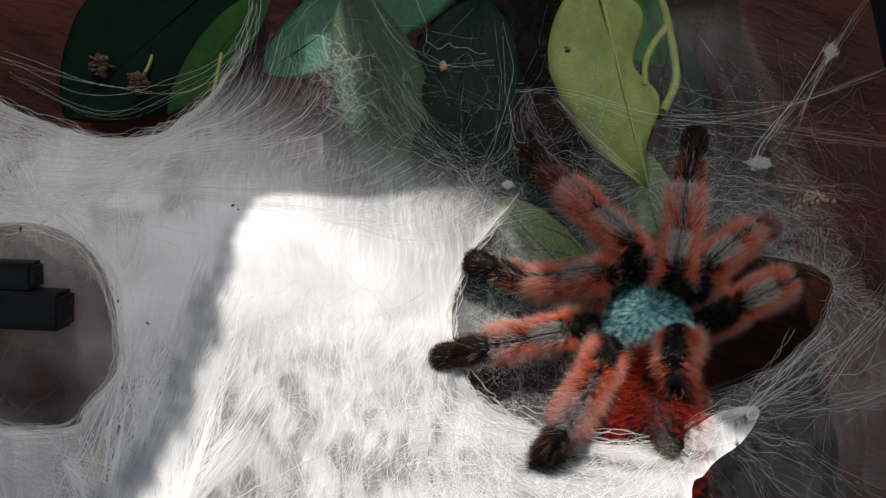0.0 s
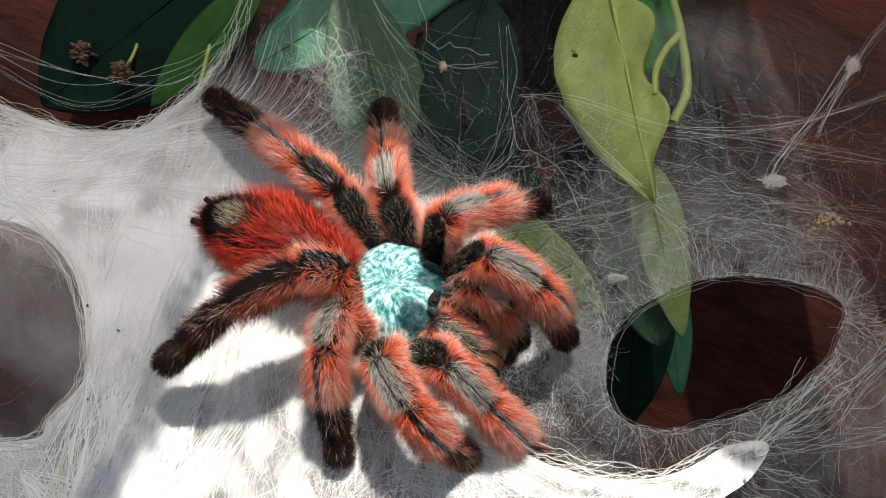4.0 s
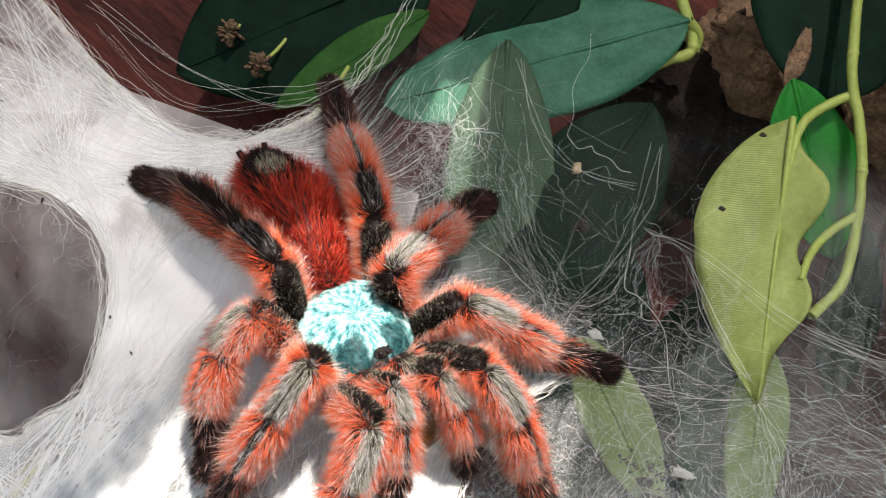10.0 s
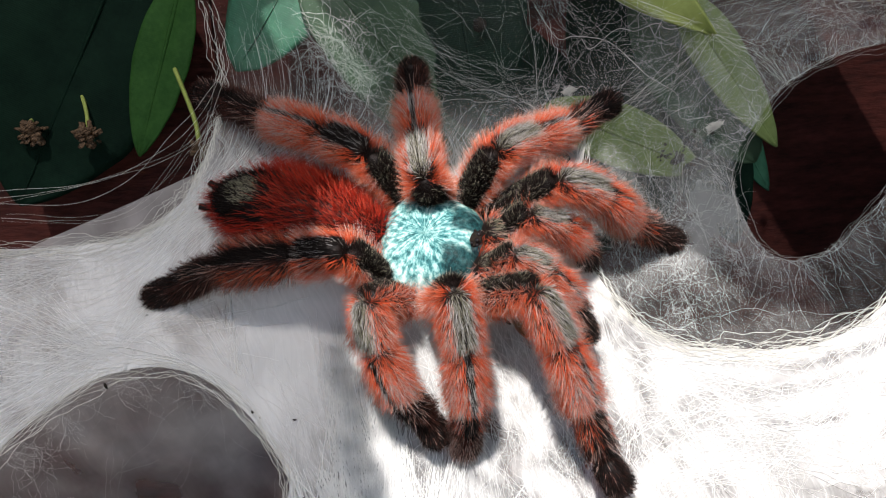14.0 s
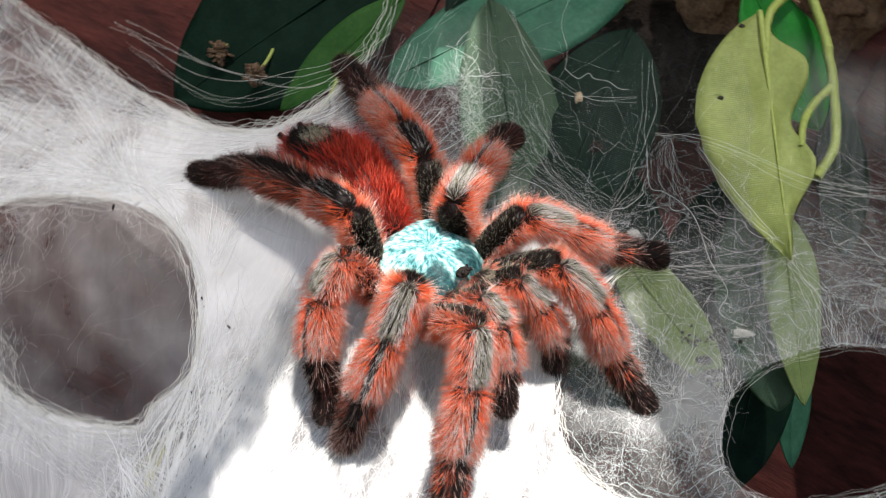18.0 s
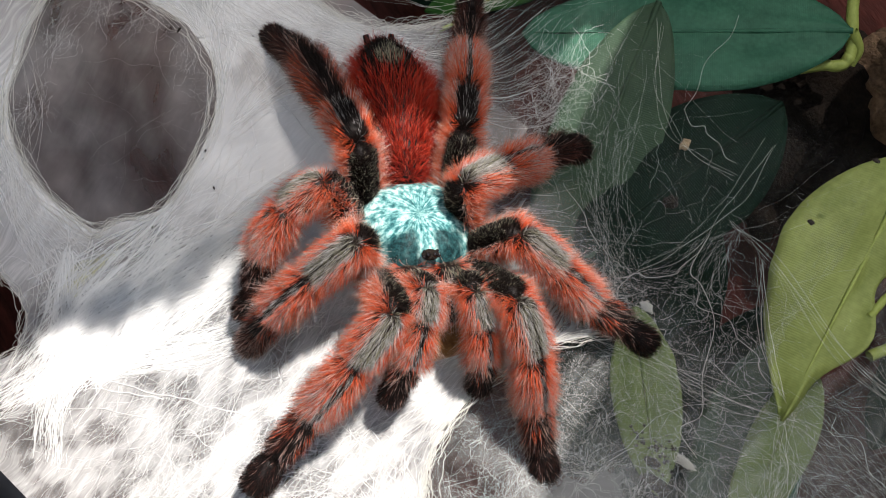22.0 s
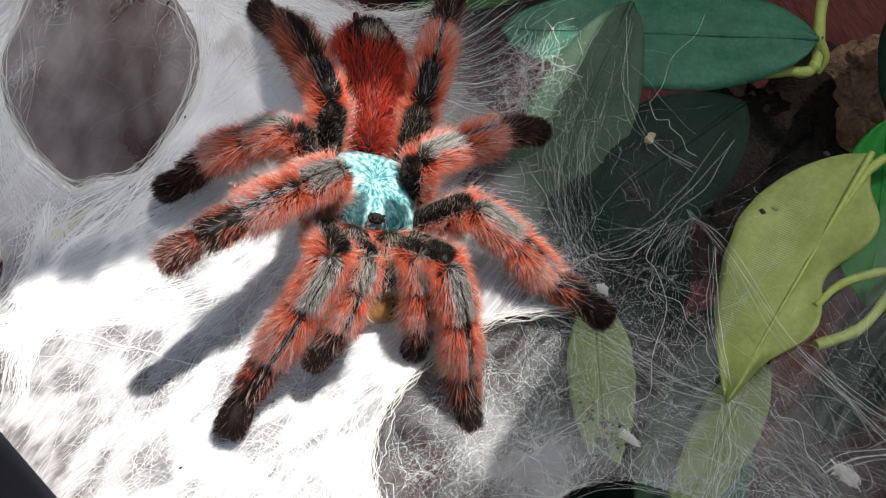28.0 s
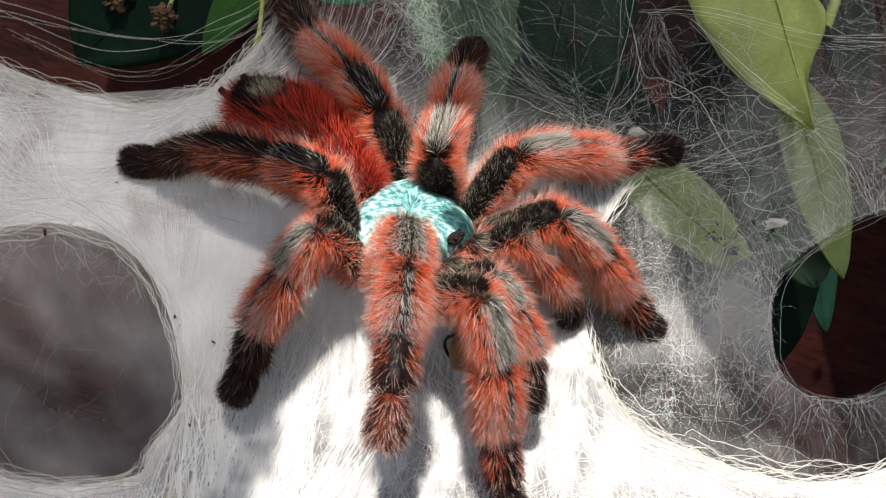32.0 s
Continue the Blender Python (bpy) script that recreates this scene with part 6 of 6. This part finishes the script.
# ---- the tarantula's way over the web ----
def motions():
    """Keys the animal's body in the world and each limb piece in the body's space."""
    steps = (0.0, 0.5, 1.0, 1.5, 2.0, 2.5, 3.0, 3.5, 5.5, 6.0, 7.0, 23.0, 24.9, 25.8)
    body = [(0.0323, 0.1536, 0.2412, 55, 1, -4),
            (0.0137, 0.1499, 0.2399, 53, 21, -14),
            (0.0121, 0.1504, 0.2417, 52, 32, -20),
            (0.0110, 0.1503, 0.2433, 53, 44, -24),
            (0.0045, 0.1477, 0.2431, 30, 67, -51),
            (0.0012, 0.1495, 0.2450, 35, 65, -58),
            (-0.0007, 0.1497, 0.2470, 14, 72, -84),
            (-0.0023, 0.1479, 0.2467, -28, 57, -131),
            (-0.0136, 0.1501, 0.2506, -29, 37, -131),
            (-0.0160, 0.1513, 0.2534, -29, 32, -132),
            (-0.0180, 0.1537, 0.2538, -33, 32, -136),
            (-0.0174, 0.1516, 0.2538, -35, 31, -141),
            (-0.0194, 0.1525, 0.2550, -35, 31, -137),
            (-0.0194, 0.1520, 0.2532, -33, 21, -135)]
    l1 = [(32, 11, 93, -21, -11, -17, -2), (32, 13, 85, -24, -38, -3, -10),
          (19, 28, 108, -9, -48, -16, -20), (30, 22, 113, -15, -54, -24, -26),
          (17, 0, 93, -47, -11, -30, -31), (7, 11, 82, -26, -20, -44, -43),
          (3, 10, 81, -42, -29, -26, -28), (1, 4, 67, -31, -65, -99, -84),
          (13, -3, 55, -39, -61, -53, -42), (13, 3, 33, -39, -64, -43, -40),
          (17, -0, 42, -37, -59, -48, -48), (21, 2, 50, -39, -60, -39, -46),
          (19, 2, 54, -37, -57, -37, -44), (25, 10, 49, -41, -58, -49, -53)]
    l2 = [(75, -1, 92, -51, -32, 20, 9), (59, -8, 84, -16, -67, 11, 0),
          (57, 4, 106, -22, -46, -12, -8), (58, 6, 112, -36, -38, -34, -20),
          (79, -13, 75, -48, -31, -64, -38), (55, -5, 85, -44, -13, -66, -41),
          (37, -15, 53, -62, -58, -57, -38), (67, 2, 80, -45, -44, -64, -45),
          (55, 4, 81, -20, -30, -31, -27), (49, 9, 74, -28, -37, -17, -15),
          (52, 7, 64, -30, -36, -14, -16), (58, 5, 68, -22, -33, -17, -17),
          (54, 5, 69, -21, -32, -16, -16), (63, 2, 64, -12, -24, -1, -11)]
    l3 = [(104, -21, 56, -28, 24, -20, -49), (117, -13, 68, -48, 63, -43, -80),
          (99, -21, 78, -43, 66, -38, -79), (122, -10, 73, -50, 52, -31, -80),
          (124, 21, 12, -13, -1, -19, -78), (134, 6, 45, -21, 2, -8, -74),
          (111, -19, 39, -31, -31, -5, -74), (128, -10, 46, -19, -24, 1, -55),
          (115, -12, 83, -7, -11, -3, -50), (112, -11, 89, -2, -13, -2, -47),
          (111, -8, 101, -3, -9, -1, -41), (112, -7, 110, 2, -1, 1, -33),
          (112, -8, 110, 1, -2, -0, -34), (117, -10, 99, 6, 5, -2, -23)]
    l4 = [(150, -10, 62, 40, 16, -69, -48), (158, 1, 80, 28, 9, -61, -36),
          (177, 3, 67, 42, 19, -62, -47), (-159, 36, 69, 37, 18, -39, -54),
          (152, 7, 61, -5, -22, -26, -40), (152, -14, 81, -10, -17, 55, -31),
          (167, -14, 79, -9, -15, 63, -39), (162, 1, 43, -2, -4, -19, -4),
          (160, -5, 66, -4, 2, -6, -14), (167, -1, 80, -3, -2, -6, -16),
          (164, -3, 66, -1, -13, -5, -16), (165, -10, 72, -2, -18, 1, -13),
          (167, -10, 73, -1, -17, 2, -12), (165, -11, 58, 10, -11, 17, -3)]
    lp = [(-55, 18, 82, -24, -84, -65, -114), (-48, 18, 78, -30, -85, -67, -111),
          (-44, 18, 76, -34, -86, -68, -110), (-41, 18, 74, -38, -88, -70, -108),
          (-40, 18, 72, -41, -88, -71, -107), (-40, 17, 70, -42, -89, -71, -107),
          (-13, 3, 33, -40, -79, -68, -99), (-6, -3, 64, -39, -76, -67, -96),
          (10, -8, 67, -29, -49, -55, -73), (5, -6, 54, -31, -54, -58, -82),
          (10, -1, 52, -31, -57, -59, -84), (15, -1, 57, -32, -53, -59, -84),
          (15, -1, 57, -32, -53, -59, -84), (21, 2, 56, -35, -53, -56, -81)]
    r1 = [(11, 10, 106, -23, 12, -3, -3), (24, -7, 81, -27, -23, -48, -41),
          (18, -7, 79, -29, -27, -50, -43), (14, -7, 77, -31, -30, -52, -45),
          (14, -7, 78, -31, -29, -52, -45), (16, -7, 77, -31, -30, -52, -45),
          (20, -20, 71, -41, -33, -55, -41), (16, -15, 56, -44, -41, -78, -37),
          (21, 18, 58, -48, -50, -70, -41), (31, 22, 49, -33, -44, -51, -36),
          (33, 26, 49, -33, -41, -40, -28), (26, 21, 52, -39, -40, -39, -42),
          (27, 21, 48, -41, -43, -41, -43), (16, 10, 46, -44, -61, -51, -30)]
    r2 = [(41, 1, 88, -24, -28, -45, -36), (67, 6, 73, -47, -29, -45, -36),
          (66, 6, 74, -46, -26, -44, -35), (45, 11, 76, -42, -30, -46, -37),
          (15, 25, 64, -25, -42, -53, -45), (31, -20, 86, -21, -17, -38, -32),
          (31, -28, 60, 3, -40, -82, -74), (27, -22, 69, 13, -55, -82, -73),
          (43, 2, 76, -26, -59, -80, -71), (57, 8, 85, -31, -54, -73, -66),
          (61, 10, 71, -38, -48, -81, -79), (61, 8, 77, -35, -49, -81, -79),
          (65, 14, 74, -34, -44, -67, -66), (52, 8, 87, 12, -6, -10, -28)]
    r3 = [(61, -17, 65, -18, -42, -53, -38), (69, -17, 68, -15, -39, -51, -35),
          (78, -10, 83, -35, -27, -44, -27), (65, 3, 78, -27, -38, -43, -26),
          (30, -2, 77, 15, -13, -56, -41), (89, -9, 86, 33, -34, -67, -43),
          (70, -8, 93, 55, -28, -69, -54), (75, -8, 95, 22, -42, -57, -43),
          (101, -34, 81, -37, -48, -81, -61), (81, -31, 67, -31, -45, -79, -65),
          (78, -29, 68, -25, -52, -79, -58), (107, -36, 79, -24, -31, -60, -51),
          (107, -34, 84, -27, -29, -63, -54), (102, -14, 61, -41, -48, -66, -53)]
    r4 = [(-178, -17, 74, 25, -72, -31, -12), (132, -8, 96, 21, -71, -29, -10),
          (129, -7, 87, 21, -63, -24, -6), (102, 2, 99, 37, -63, -24, -6),
          (84, -16, 139, 37, -69, -17, 0), (158, -14, 96, 40, 6, -30, -21),
          (139, -7, 102, 50, -13, -30, -12), (114, 2, 105, 50, -11, -38, -33),
          (176, -16, 56, -1, 6, -22, -24), (166, -3, 70, 4, -4, -38, -23),
          (163, 3, 73, -1, -6, -37, -32), (163, 7, 73, -4, -9, -32, -29),
          (163, 7, 73, -4, -9, -32, -28), (161, 4, 76, -7, -15, -42, -24)]
    rp = [(51, 10, -148, 79, 50, -80, -131), (53, 10, -145, 78, 49, -80, -130),
          (52, 10, -140, 78, 47, -81, -128), (54, 9, -131, 78, 45, -81, -127),
          (57, 8, -109, 77, 42, -82, -125), (56, 8, -81, 73, 35, -81, -120),
          (26, -21, -69, 44, -0, -76, -107), (14, -19, -112, 55, -2, -89, -130),
          (13, 18, 61, -10, -39, -52, -62), (13, 18, 61, -10, -39, -52, -62),
          (13, 18, 61, -10, -39, -52, -62), (13, 18, 61, -10, -39, -52, -62),
          (12, 18, 59, -11, -41, -53, -63), (7, 19, 51, -20, -34, -54, -60)]
    tracks_of = dict(L1=l1, L2=l2, L3=l3, L4=l4, LP=lp, R1=r1, R2=r2, R3=r3, R4=r4, RP=rp)
    # seconds, pose before, pose after, share of the way
    marks = []
    for i in range(10):
        span = steps[i + 1] - steps[i]
        n = 8 if span > 1.5 else 2
        for k in range(n):
            marks.append((steps[i] + span * k / n, i, i + 1, k / n))
    marks += [(7.0, 10, 10, 0), (22.3, 10, 10, 0), (22.55, 10, 11, 0.35), (22.8, 10, 11, 0.8), (23.0, 11, 11, 0), (24.4, 11, 11, 0),
              (24.65, 11, 12, 0.5), (24.9, 12, 12, 0), (25.1, 12, 13, 0.2), (25.45, 12, 13, 0.75), (25.8, 13, 13, 0), (32.0, 13, 13, 0)]

    def blend(a, b, f):
        return a + (b - a) * f

    rows = []
    for t, i, j, f in marks:
        a, b = pose(*body[i]), pose(*body[j])
        q = a.to_quaternion().slerp(b.to_quaternion(), f)
        rows.append((t, Matrix.LocRotScale(a.translation.lerp(b.translation, f), q, None)))
    walk(TARANTULA, rows)
    walk(PREY, rows)
    walk(ABDOMEN, [(t, raised(lift)) for t, lift in ((0.0, 10), (0.5, 42), (1.0, 58), (1.5, 52), (2.0, 12), (2.5, 6), (32.0, 6))])
    walk(TONGS, [(t, pose(x, 0.180, z, 0, 3, 0)) for t, x, z in ((0.0, -0.0742, 0.2430), (0.15, -0.0760, 0.2430), (0.5, -0.0880, 0.2432), (0.9, -0.1120, 0.2440), (1.3, -0.1340, 0.2445), (32.0, -0.1340, 0.2445))])
    for limb, poses in tracks_of.items():
        pieces = LEG_PARTS[limb]
        tracks = [[] for _ in pieces]
        for t, i, j, f in marks:
            da, db = limb_axes(limb, poses[i]), limb_axes(limb, poses[j])
            at = Vector(COXA[limb])
            for k, length in enumerate(LENGTHS[limb[1]]):
                y = da[k][0].slerp(db[k][0], f).normalized()
                z = da[k][1].lerp(db[k][1], f)
                z = (z - y * z.dot(y)).normalized()
                x = y.cross(z)
                m = Matrix((x, y, z)).transposed().to_4x4()
                tracks[k].append((t, Matrix.Translation(at) @ m))
                at = at + y * length
        for ob, track in zip(pieces, tracks):
            walk(ob, track)


motions()
